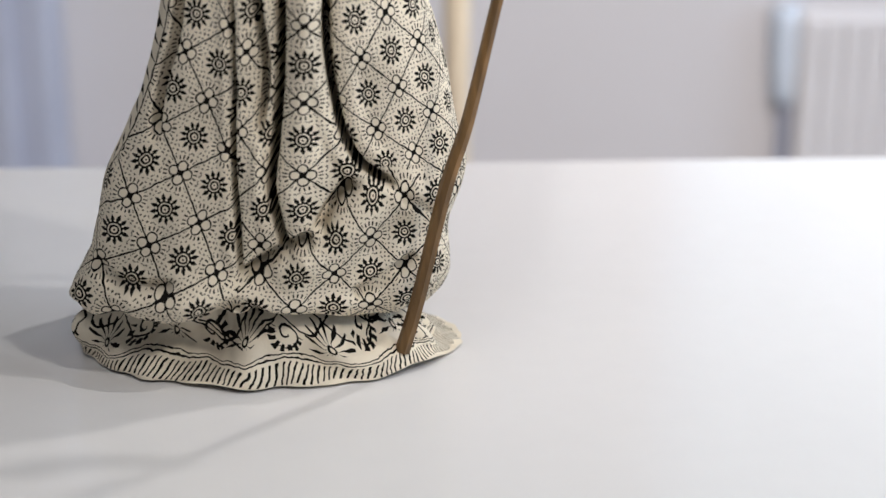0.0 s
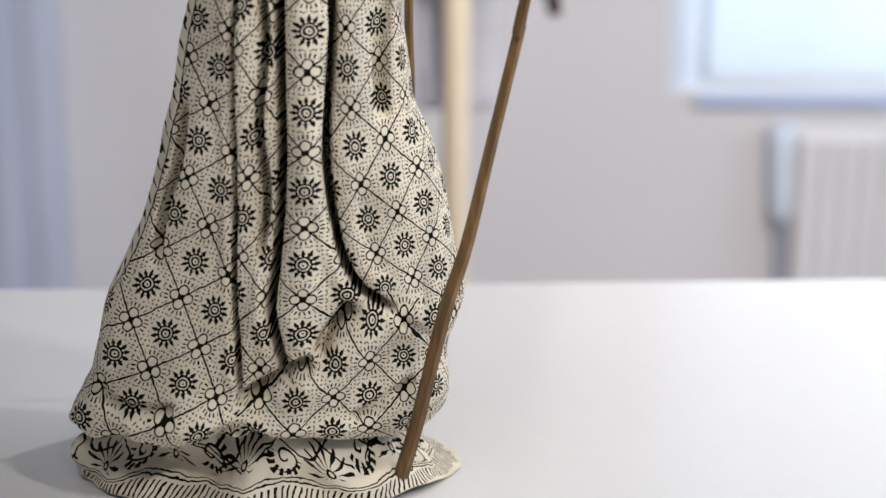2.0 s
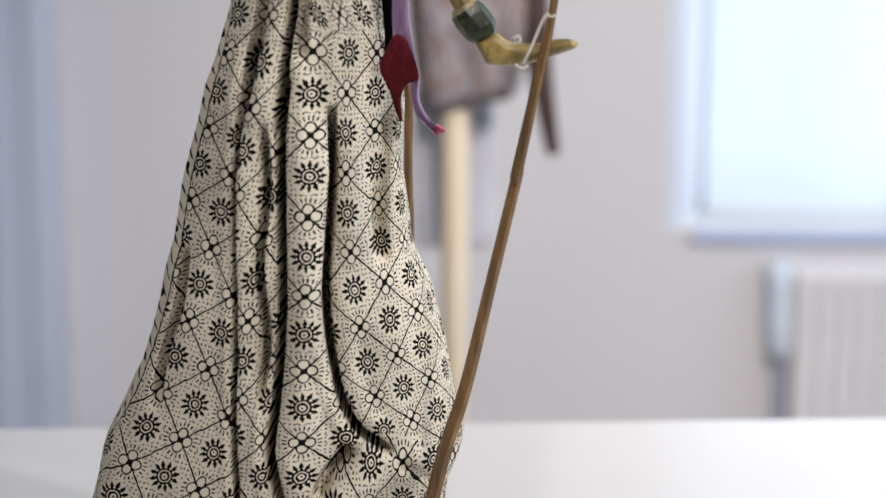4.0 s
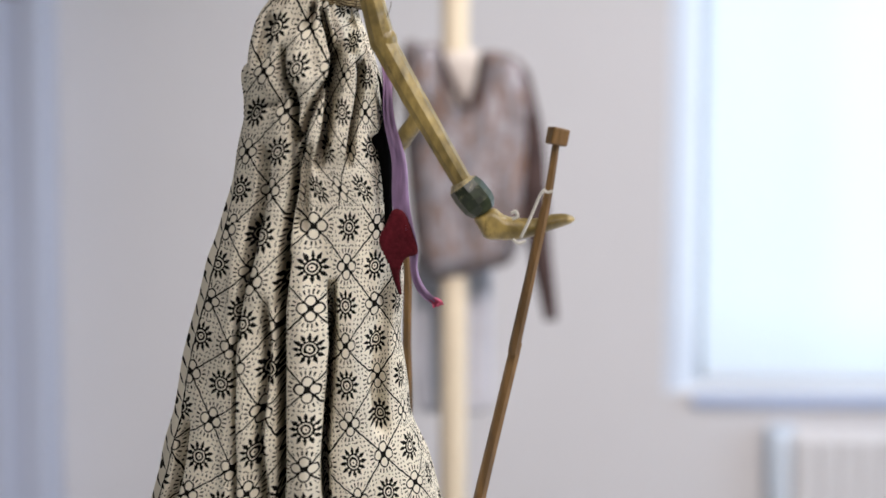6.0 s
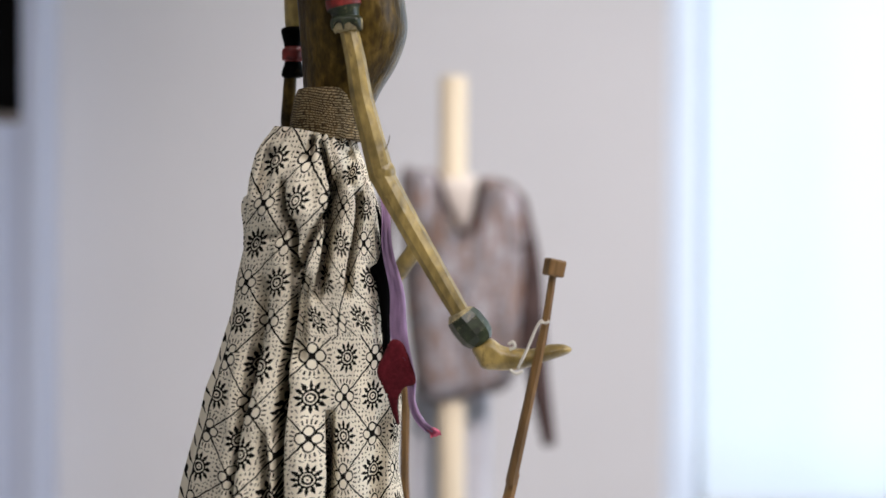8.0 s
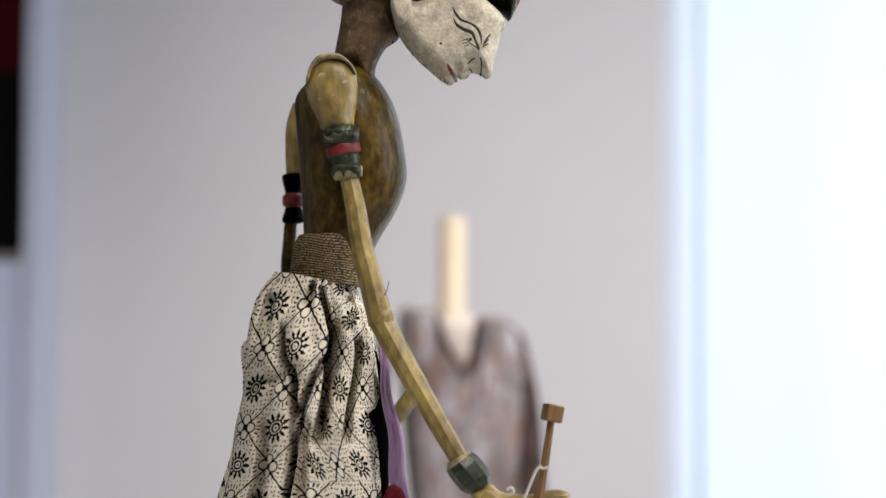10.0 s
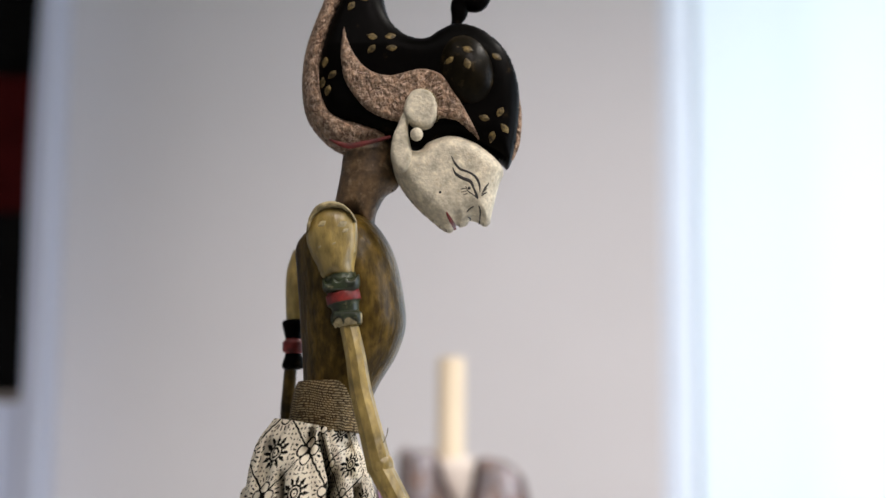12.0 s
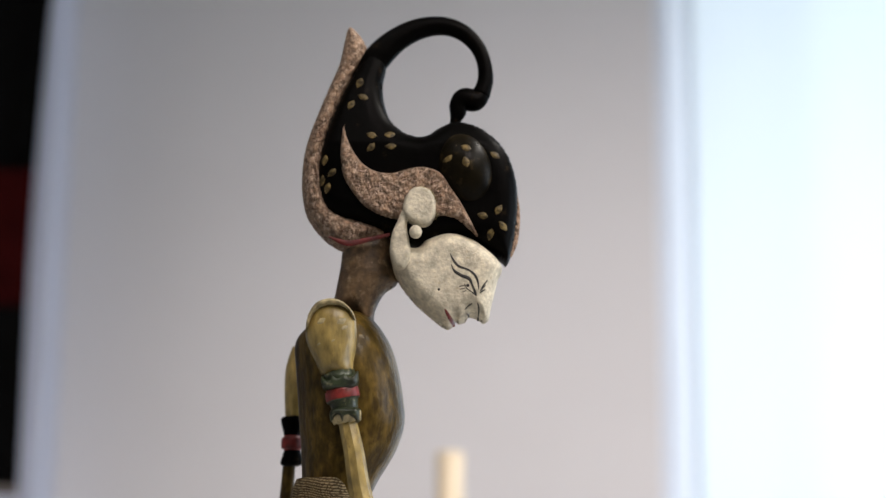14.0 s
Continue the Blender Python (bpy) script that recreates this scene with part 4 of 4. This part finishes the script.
for spot in [(14.7, 511.1, 0.9), (0.3, 509, 0.7)]:
    p.ball(spot[0], face(spot[0], spot[1]), spot[1], spot[2], 0.4, spot[2], M["ink"], rings=6, sides=10)
p.stroke([(3.5, 499.1, 0.4), (5.2, 496.3, 1.1), (7.2, 494, 1.2), (8.6, 493.2, 0.4)], face, M["red"], 0.35)
p.done("puppet", label="carved wooden rod puppet, white face, black hair, gold arms", category="puppet")

# ---- rods ----
def control_rod(path, y, label, knob):
    c = Carving()
    c.tube([(x, yy, z, r) for (x, z, r), yy in zip(path, y)], M["rod"], 7, facet=True)
    ob = c.done("control_rod", label=label, category="rod", group="rods of the puppet")
    if knob:
        x, z = path[-1][:2]
        k = part("knob", box(-0.0042, 0.0042, -0.0042, 0.0042, -0.004, 0.004, 0.0009), M["rod"], ob)
        k.matrix_basis = pose(x / 1000, y[-1] / 1000, TABLE + z / 1000, 0, 12, 20)
    return ob


near_rod = [(-19.7, 10.2, 4), (-11.9, 37.6, 3.7), (1.7, 95.3, 3.6)] + [(11.8, 128.3, 3.3), (23.7, 180.5, 2.9), (35.2, 231.2, 2.8)] + [(34.7, 232.1, 2.8), (44.3, 278.5, 2.4), (49.9, 307.5, 2), (52.9, 328, 1.8), (53.4, 330.7, 1.8)]
control_rod(near_rod, [-41, -41, -42, -43, -44, -45, -48, -51, -52, -52, -52], "brown wooden control rod with square knob, tied to carved arm", True)
far_rod = [(-16.2, 58.9, 2.4), (-16.9, 182.5, 2.4), (-17.7, 218.1, 2.4)] + [(-17.6, 256.6, 2.4), (-20.7, 280.4, 2.4), (-23.8, 304.2, 2.4)]
far_rod = [(far_rod[0][0], 0.5, 8.0)] + far_rod
control_rod(far_rod, [75, 73, 68, 62, 58, 55, 52], "brown wooden control rod behind the skirt", False)
c = Carving()
for path in ([(36.7, 284.1, 0.7), (41, 293.3, 0.7), (45.4, 303.8, 0.7), (48, 306.7, 0.7)], [(46.4, 305.9, 0.6), (49.1, 305.2, 0.6), (51.1, 306, 0.6)], [(32.1, 295.3, 0.7), (34.2, 296.3, 0.8), (35, 294, 0.8), (32.6, 292.9, 0.7)], [(33, 283.4, 0.7), (35.9, 281.6, 0.8), (39, 282.9, 0.7)]):
    c.tube([(x, -56, z, r) for x, z, r in path], M["string"], 8)
c.done("string", label="white cotton string tied round rod and carved wrist", category="string")

# ---- sash ----
sash = tagged(new("sash"), "faded purple and wine-red sash hanging at the waist", "sash")


def ribbon(name, path, y, mat, label=""):
    """A hanging strip along (x, z, half width) in mm with a crease down its middle."""
    q = curve_through([(x, yy, z, w) for (x, z, w), yy in zip(path, y)], 8, closed=False)
    verts, faces = [], []
    for side in (0.0, 0.7):
        for i, (x, yy, z, w) in enumerate(q):
            for k in (-1, -0.45, 0, 0.45, 1):
                verts.append(((x + k * w * 0.8 + 1.2 * math.sin(i * 0.28)) / 1000, (yy + side + 2.4 * math.cos(k * 6 + i * 0.22)) / 1000, TABLE + z / 1000 + k * 0.0008))
    n = len(q)
    for s in (0, 5 * n):
        for i in range(n - 1):
            for k in range(4):
                a = s + i * 5 + k
                faces.append((a, a + 1, a + 6, a + 5) if s else (a, a + 5, a + 6, a + 1))
    for i in range(n - 1):
        for k in (0, 4):
            a = i * 5 + k
            faces.append((a, a + 5, a + 5 + 5 * n, a + 5 * n))
    return mesh_object(name, verts, faces, [mat], parent=sash, label=label)


ribbon("purple_strip", [(-30.4, 373.4, 2.2), (-27, 357.1, 2.5), (-24.2, 340.8, 3), (-22.3, 324.5, 3.8), (-20.3, 308.1, 4.9), (-16.9, 291.7, 4.9), (-14.7, 278, 3.3), (-13, 267.1, 2.2), (-8, 256.1, 2.2), (-4.1, 250.7, 2.2)], [-14, -18, -22, -24, -26, -28, -28, -27, -26, -26], M["purple"], "faded purple silk strip")
ribbon("frayed_end", [(-4.7, 251.8, 2.2), (-2.5, 250.1, 3), (0.2, 248.5, 3.3)], [-26, -26, -26], M["pink"], "frayed pink end")
c = Carving()
c.slab([(-22.7, 295.1), (-17.3, 293.5), (-13.4, 284.4), (-11, 274.6), (-16.6, 271.9), (-19.3, 265.4), (-18.7, 254.5), (-21.4, 257.8), (-24.7, 268.1), (-29.6, 279.4), (-26.4, 288.1)], -0.029, 1.6, 2.0, M["wine"], 1.0, relief=0.8)
c.done("red_strip", label="wine-red cotton end").parent = sash

# ---- batik skirt ----
LEFT = [(-191.7, 22.3), (-188.8, 31), (-177.9, 52.4), (-171.2, 76.5), (-168.7, 94.3), (-160.2, 110.4), (-149.2, 132.1), (-141.2, 151.9), (-136.9, 171.5)] + [(-131.2, 196.5), (-126.7, 224.5), (-120.6, 246.6), (-113.6, 271.2)] + [(-109.4, 281.9), (-102.1, 304.3), (-99.8, 321), (-95.3, 340.5), (-95.2, 357.1), (-92.4, 376.4), (-89.5, 387), (-85.5, 394), (-81, 397.4)]
RIGHT = [(-5.2, 23), (4, 34.8), (5.1, 50), (2.5, 65.2), (8.9, 83.1), (12.8, 97.9), (6.7, 121.1), (0.7, 146.8), (-5.7, 172)] + [(-14, 191.4), (-16.5, 213.8), (-19.8, 233.3), (-18.1, 249.8), (-17, 266.2)] + [(-23.7, 287.9), (-23.8, 301.9), (-24.7, 321.4), (-26.4, 340.8), (-30.4, 360.2), (-33.7, 374), (-37.1, 386.4), (-39.3, 391.6)]
CREASES = [  # (path, depth, half width)
    ([(-73.8, 66.6), (-77.9, 84), (-80.1, 101.3), (-77.3, 121.3), (-74.7, 146.7), (-73.5, 174.5), (-73.7, 210), (-73.7, 244.9), (-70.9, 273.9)]+ [(-75.1, 252.1), (-71.7, 282.5), (-68.9, 304.4), (-67.5, 323.5)], 50, 3.9),
    ([(-25.3, 97.2), (-39, 108.6), (-46.6, 124.3), (-50.3, 141.2), (-53.3, 160.7), (-53.9, 182.8), (-51.8, 210.1), (-50.5, 234.3), (-51.3, 260.8)], 42, 3.6),
    ([(-96.2, 57.7), (-96.5, 84), (-97.3, 112.7), (-95.4, 146.6), (-95.4, 196.3), (-95, 228.8), (-90.9, 260.7)] + [(-88.8, 281.7)], 24, 2.6),
    ([(-136.3, 121), (-131.4, 146.4), (-124.7, 168.7), (-121.8, 196.2)], 16, 4.5),
    ([(-85.5, 124.1), (-82.2, 155), (-84.3, 188.2), (-81.5, 223.5), (-82.5, 255.4)], 16, 4),
    ([(-27.8, 185.7), (-29.8, 210.2), (-27.6, 237.1), (-24.9, 260.9)], 12, 7),
    ([(-58.9, 76), (-53.2, 87.5), (-42, 100.4)], 16, 6),
    ([(-96.9, 54), (-75.6, 68.1), (-61.7, 74)], 14, 6),
    ([(-22.9, 92), (-12, 83.4), (1.8, 73.3)], 6, 5),
    ([(-112.9, 36.1), (-98.6, 42.1), (-84.9, 34.7), (-68.2, 28.8)], 10, 7),
    ([(-45.6, 42.3), (-28.7, 48.3), (-12, 57.2)], 8, 6),
    ([(-170.4, 56.6), (-154.1, 49.3), (-126.2, 50.9)], 8, 7),
    ([(-49.3, 372.2), (-48.7, 364.9), (-50.0, 356.6), (-51.9, 346.2), (-54.1, 331.6), (-57.6, 316.6)], 36, 3.9),
    ([(-55.1, 387.8), (-52.3, 375.3), (-50.6, 362.8), (-52.5, 356.6), (-56.5, 350.3), (-59.4, 345.2), (-63.5, 331.7), (-66.2, 320.8)], 28, 2.8),
    ([(-38.2, 365.1), (-38.5, 354.6), (-40.4, 342.0), (-41.8, 335.8), (-44.8, 317.8)], 36, 3.8),
    ([(-72.9, 368.8), (-72.2, 357.5), (-68.0, 348.2), (-67.0, 344.1), (-67.5, 337.1), (-67.5, 323.5)], 34, 3.6),
    ([(-93.7, 336.8), (-85.1, 344.2), (-75.9, 345.6), (-71.1, 346.7)], 5, 5),
    ([(-59.9, 391.5), (-61, 386.6), (-62.9, 380.4)], 9, 4),
    ([(-42.1, 386.7), (-41.6, 379.2), (-43.1, 368.4)], 9, 4),
    ([(-80.9, 386.5), (-83, 373.6), (-84.1, 362.8)], 9, 5),
    ([(-62.6, 327.8), (-63.9, 306.2), (-64.3, 284.6)], 9, 4.5),
    ([(-82.9, 327.7), (-83.3, 306.1), (-87.6, 284.5), (-90.7, 262.8)], 10, 5),
    ([(-88.3, 290.5), (-89.7, 271.3), (-92.5, 252.0)], 28, 3.4),
    ([(-33, 330.7), (-30.5, 322.6), (-28.3, 306.4), (-26, 290.2)], 9, 6),
]
RIDGES = [
    ([(-78.8, 51.1), (-59.1, 65.8), (-39.5, 80.4), (-23, 87.7), (-6.5, 80.5)], 11, 12),
    ([(-168.5, 41.9), (-135, 42), (-107, 42.1), (-62.4, 36.3), (-28.8, 42.4)], 9, 9),
    ([(-65.5, 84.1), (-64.1, 124.2), (-63.6, 169), (-62.8, 223.5), (-61.3, 260.8)], 8, 8),
    ([(-38.8, 146.8), (-41.3, 174.6), (-42.4, 210.1), (-42.9, 245)], 4, 8),
    ([(-89.1, 78.2), (-86.9, 124.1), (-88.9, 160.6), (-86.8, 196.4), (-88.7, 236.8)], 3, 6),
    ([(-65.3, 381.7), (-66.8, 365.6), (-64.1, 352.1)], 6, 8),
]


def nearness(x, z, path):
    """Distance to a path in mm, and how far along it, 0 to 1."""
    q = curve_through(path, 4, closed=False)
    best, along = np.full(x.shape, 1e9), np.zeros(x.shape)
    for i in range(len(q) - 1):
        a, d = q[i], q[i + 1] - q[i]
        t = np.clip(((x - a[0]) * d[0] + (z - a[1]) * d[1]) / (d @ d + 1e-9), 0, 1)
        dist = np.hypot(x - a[0] - t * d[0], z - a[1] - t * d[1])
        along = np.where(dist < best, (i + t) / (len(q) - 1), along)
        best = np.minimum(best, dist)
    return best, along


def at_height(edge, z):
    e = np.array(sorted((q[1], q[0]) for q in edge))
    return np.interp(z, e[:, 0], e[:, 1])


NU, NV = 600, 220
LIP, TOP = 22.0, LEFT[-1][1]
zz = np.linspace(LIP, TOP, NV)
xl, xr = at_height(LEFT, zz), at_height(RIGHT, zz)
k = np.ones(7) / 7
smooth = lambda v: np.convolve(np.pad(v, 3, mode="edge"), k, "valid")
xl, xr = smooth(xl), smooth(xr)
ang = 2 * np.pi * (np.arange(NU) + 0.5) / NU
cx, ax = (xl + xr) / 2, (xr - xl) / 2
share = (zz - LIP) / (TOP - LIP)
ay = np.interp(share, [0, 0.06, 0.25, 0.6, 0.9, 1], [58, 60, 54, 47, 44, 38])
S, C = np.sin(ang), np.cos(ang)
gx = cx[:, None] + ax[:, None] * C[None]
gy = -ay[:, None] * np.sign(S) * np.abs(S) ** 0.72 * (1 - 0.24 * C)
gz = np.repeat(zz[:, None], NU, 1)
# the lower edge hangs higher at the front, dips and rises a little
gz = gz + 11 * np.clip(S, 0, 1)[None] ** 0.8 * np.clip(1 - share / 0.16, 0, 1)[:, None]
dip = np.interp(gx, [-200, -150, -90, -50, -20, 20], [6, 2, 4, -3, -2, 6])
gz = gz + dip * np.clip(1 - share / 0.08, 0, 1)[:, None]
for i in range(NV):
    if share[i] < 0.1:
        gz[i] += (1 - share[i] / 0.1) * np.array([7 * noise.noise((2.8 * math.cos(a), 2.8 * math.sin(a), 2.0)) for a in ang])
gz = gz - 3.2 * (1 + C[None]) * (share ** 6)[:, None]
nrm = np.stack([C[None] / ax[:, None], -np.sign(S) * np.abs(S)[None] / ay[:, None]], -1)
nrm /= np.linalg.norm(nrm, axis=-1, keepdims=True)
push = np.zeros_like(gx)
front = np.clip(S, 0, 1)[None] ** 0.6
mirror = np.where(S[None] >= 0, gx, -150 - gx + 10)
for path, depth, wide in CREASES:
    d, t = nearness(mirror, gz, path)
    ends = np.clip(np.minimum(t, 1 - t) * 7 + 0.15, 0, 1)
    steep = depth > 20
    push -= depth * np.exp(-(d / ((0.6 if steep else 0.5) * wide)) ** (7.0 if steep else 3.0)) * ends
    push += 0.08 * depth * np.exp(-((d - 1.9 * wide) / (1.1 * wide)) ** 2) * ends
for path, depth, wide in RIDGES:
    d, t = nearness(mirror, gz, path)
    push += depth * np.exp(-(d / wide) ** 2) * np.clip(np.minimum(t, 1 - t) * 5 + 0.1, 0, 1) * (S[None] >= 0)
push *= np.where(S[None] >= 0, front, 0.6)
push = np.maximum(push, np.interp(share, [0, 0.7, 0.95, 1], [-56, -42, -33, -8])[:, None])
crimp = np.array([[noise.noise((x / 26, y / 26, z / 60)) * 3.4 + noise.noise((x / 11, y / 11, z / 20 + 9)) * 1.5 for x, y, z in zip(a, b, c)] for a, b, c in zip(gx, gy, gz)])
push += (crimp - 0.8) * np.where(S[None] >= 0, 0.35 + 0.65 * front, 0.6)
gather = np.clip((share - 0.86) / 0.14, 0, 1)[:, None]
push += gather * 1.4 * np.sin(ang * 23 + 1.5 * np.sin(ang * 5))[None]
inward = np.where((S[None] > 0.25) & (push < 0), 0.3, 1.0)
sx, sy = gx + nrm[..., 0] * inward * push, gy + np.where(inward < 1, -1.0, nrm[..., 1]) * push
# the right lips of the deepest folds lie over them
for n, over in ((0, 1.4), (12, 0.7), (13, 0.5), (14, 0.7), (15, 0.7), (2, 1.2), (1, 1.4)):
    path, depth, wide = CREASES[n]
    mid = np.interp(gz, *zip(*sorted((q[1], q[0]) for q in path)))
    d, t = nearness(gx, gz, path)
    lip = np.exp(-((gx - mid - 1.1 * wide) / (0.75 * wide)) ** 2) * np.clip(np.minimum(t, 1 - t) * 5, 0, 1) * (S[None] > 0.2)
    sx -= over * lip
    sy -= 0.7 * over * lip
# rounded lip at the bottom, drawn-in top
tuck = np.clip(1 - share / 0.025, 0, 1)[:, None] ** 2
sx -= nrm[..., 0] * 4 * tuck
sy -= nrm[..., 1] * 4 * tuck
draw = 1.0 * np.clip((share - 0.93) / 0.07, 0, 1)[:, None] ** 2
sx -= nrm[..., 0] * 3 * draw
sy -= nrm[..., 1] * 3 * draw

# the print: cloth panels between the deep folds; in each the lattice runs as a gently bent grid over (across, up),
# as (middle in mm, one lattice coordinate, the other) with terms 1, x, z, xx, xz, zz per 50 mm
LAY = [
    ((-119, 129), (0.498, 1.747, 0.739, 0.185, -0.028, 0.057), (-0.795, 0.99, -1.822, -0.01, 0.095, 0.008)),
    ((-83, 145), (-0.177, 1.633, 1.098, -0.004, 0.012, -0.045), (0.783, 1.416, -1.565, -0.001, 0.003, 0.009)),
    ((-63, 187), (0.284, 1.291, 1.336, 0.0, 0.008, -0.021), (-0.307, 1.212, -1.419, -0.001, 0.004, 0.023)),
    ((-27, 186), (-0.734, 1.773, 1.62, 0.191, 0.187, -0.087), (1.812, 2.013, -1.185, 0.307, 0.004, -0.069)),
    ((-42, 66), (-0.416, 1.651, 1.233, 0.093, 0.216, -0.246), (-0.035, 1.397, -1.401, 0.018, 0.178, 0.117)),
    ((-84, 324), (-0.737, 1.61, 1.007, -0.034, -0.044, -0.081), (0.19, 1.679, -1.742, 0.041, 0.044, 0.023)),
    ((-44, 332), (1.303, 2.501, 1.808, -0.017, -0.048, -0.596), (-0.169, 2.444, -1.014, -0.014, -0.083, -0.723)),
]
BAND = [(-97, 58.9), (-77.4, 72), (-60.9, 77.8), (-44.2, 99.9), (-22.6, 106.2), (-6.4, 95), (15.3, 95.1)]
FOLDS = [np.interp(zz, *zip(*sorted((q[1], q[0]) for q in CREASES[i][0]))) for i in (2, 0, 1)]
HALF = NU // 2
TOP_FOLD = list(zip(*sorted((q[1], q[0]) for q in CREASES[13][0])))
arc = np.concatenate([np.zeros((NV, 1)), np.cumsum(np.hypot(np.diff(gx, axis=1), np.diff(gy, axis=1)), 1)], 1)
RIM_R, RIM_L = int(np.argmax(S > 0.4)), HALF - 1 - int(np.argmax(S > 0.4))


def panel_of(i, x, z):
    if x > BAND[0][0] and z < np.interp(x, [q[0] for q in BAND], [q[1] for q in BAND]):
        return 4
    n = sum(x > f[i] for f in FOLDS)
    if z > (296 if n > 1 else 288 + 0.12 * (x + 100)):
        return 5 if x < (np.interp(z, TOP_FOLD[0], TOP_FOLD[1]) if z > 320 else FOLDS[1][i]) else 6
    return n


def print_at(i, j, n):
    """Lattice coordinates; past the sides the cloth runs on along its own length."""
    (xm, zm), u, v = LAY[n]
    q = j % NU
    if RIM_R <= q <= RIM_L:
        x, beyond = sx[i, q], 0.0
    elif q < RIM_R or q > NU - NU // 4:
        back = arc[i, q] if q < RIM_R else arc[i, q] - arc[i, -1] - 1
        x, beyond = sx[i, RIM_R], arc[i, RIM_R] - back
    else:
        x, beyond = sx[i, RIM_L], arc[i, RIM_L] - arc[i, q]
    X, Z, B = (x - xm) / 50, (gz[i, q] - zm) / 50, beyond / 50
    return tuple(k[0] + k[1] * X + k[2] * Z + k[3] * X * X + k[4] * X * Z + k[5] * Z * Z + (k[1] + 2 * k[3] * X + k[4] * Z) * B for k in (u, v))


verts = [(sx[i, j] / 1000, sy[i, j] / 1000, TABLE + gz[i, j] / 1000) for i in range(NV) for j in range(NU)]
faces, uvs, cloths = [], [], []
for i in range(NV - 1):
    for j in range(NU):
        n = (j + 1) % NU
        faces.append((i * NU + j, (i + 1) * NU + j, (i + 1) * NU + n, i * NU + n))
        strip = 7.5 * min(1.0, max(0.0, (gz[i, j] - 85) / 30), max(0.0, (330 - gz[i, j]) / 60))
        if strip > 1 and gx[i, j] < xl[i] + strip and j < HALF + 40:
            cloths.append(1)
            uvs += [((gx[q, r % NU] - xl[q]) / strip if r < HALF else (xl[q] - gx[q, r % NU]) / strip, gz[q, r % NU] / 9.0) for q, r in ((i, j), (i + 1, j), (i + 1, j + 1), (i, j + 1))]
            continue
        cloths.append(0)
        pn = panel_of(i, gx[i, j], gz[i, j])
        uvs += [print_at(i, j, pn), print_at(i + 1, j, pn), print_at(i + 1, j + 1, pn), print_at(i, j + 1, pn)]
skirt = mesh_object("batik_skirt", verts, faces, [M["batik"], M["edge"]], cloths)
tagged(skirt, "cream cotton batik skirt with black flower lattice, folded, reaching the tabletop", "skirt")
lay = skirt.data.uv_layers.new(name="cloth")
lay.data.foreach_set("uv", [c for q in uvs for c in q])

# narrow black strip set into the skirt's side slit
c = Carving()
c.slab([(-30.7, 360), (-26.3, 343.8), (-24.1, 322.1), (-23.5, 297.6), (-24, 275.8), (-26.7, 283.9), (-28.1, 303), (-30.6, 320.7), (-34.4, 329.7), (-31.7, 332.9), (-28.5, 337.8)], -0.017, 3, 3, M["dark"], 1.2)
c.done("slit_strip", label="black strip in the side slit").parent = skirt

# border with the hem, spread on the tabletop
NB = 40
hl, hr = (-191.8, -2.4), (11.2, 0.5)
hcx, hax = (hl[0] + hr[0]) / 2 + 2.5, (hr[0] - hl[0]) / 2 - 3
bverts, bfaces, buv = [], [], []
inner = 3
for i in range(NB):
    t = i / (NB - 1)
    for j in range(NU):
        a = ang[j]
        wav = 9 * noise.noise((2.2 * math.cos(a), 2.2 * math.sin(a), 4.0)) + 4 * noise.noise((6 * math.cos(a), 6 * math.sin(a), 1.0))
        ox, oy = hcx + (hax + wav * 0.6) * C[j], -(69 + wav) * math.copysign(abs(S[j]) ** 1.12, S[j])
        ix, iy = sx[inner, j] - nrm[inner, j, 0] * 25, sy[inner, j] - nrm[inner, j, 1] * 25
        w = t ** (1.05 - 0.25 * C[j])
        lift = 1.2 + 5 * max(0.0, noise.noise((2.0 * math.cos(a) + 5, 2.0 * math.sin(a), 2.0))) * (1 - t) + 30 * (t ** 1.5) + 5 * math.sin(math.pi * t) * (0.5 + 0.5 * math.sin(a * 9 + 1)) + 1.5 * noise.noise((a * 6, t * 3, 0)) * math.sin(math.pi * t)
        bulge = 24 * math.sin(math.pi * min(1, t * 1.15)) * noise.noise((3.4 * math.cos(a), 3.4 * math.sin(a), 7 + t))
        x, y = ox + (ix - ox) * w + nrm[inner, j, 0] * bulge, oy + (iy - oy) * w + nrm[inner, j, 1] * bulge
        top_z = gz[inner, j] + 3
        bverts.append((x / 1000, y / 1000, TABLE + lift / 31 * max(top_z, 24) / 1000))
for i in range(NB - 1):
    for j in range(NU):
        n = (j + 1) % NU
        bfaces.append((i * NU + j, (i + 1) * NU + j, (i + 1) * NU + n, i * NU + n))
        for ii, jj in ((i, j), (i + 1, j), (i + 1, j + 1), (i, j + 1)):
            buv.append((jj / NU * 22.0, ii / (NB - 1) * 1.5))
border = mesh_object("hem_border", bverts, bfaces, [M["border"]], parent=skirt, label="floral border with striped hem")
lay = border.data.uv_layers.new(name="cloth")
lay.data.foreach_set("uv", [c for q in buv for c in q])
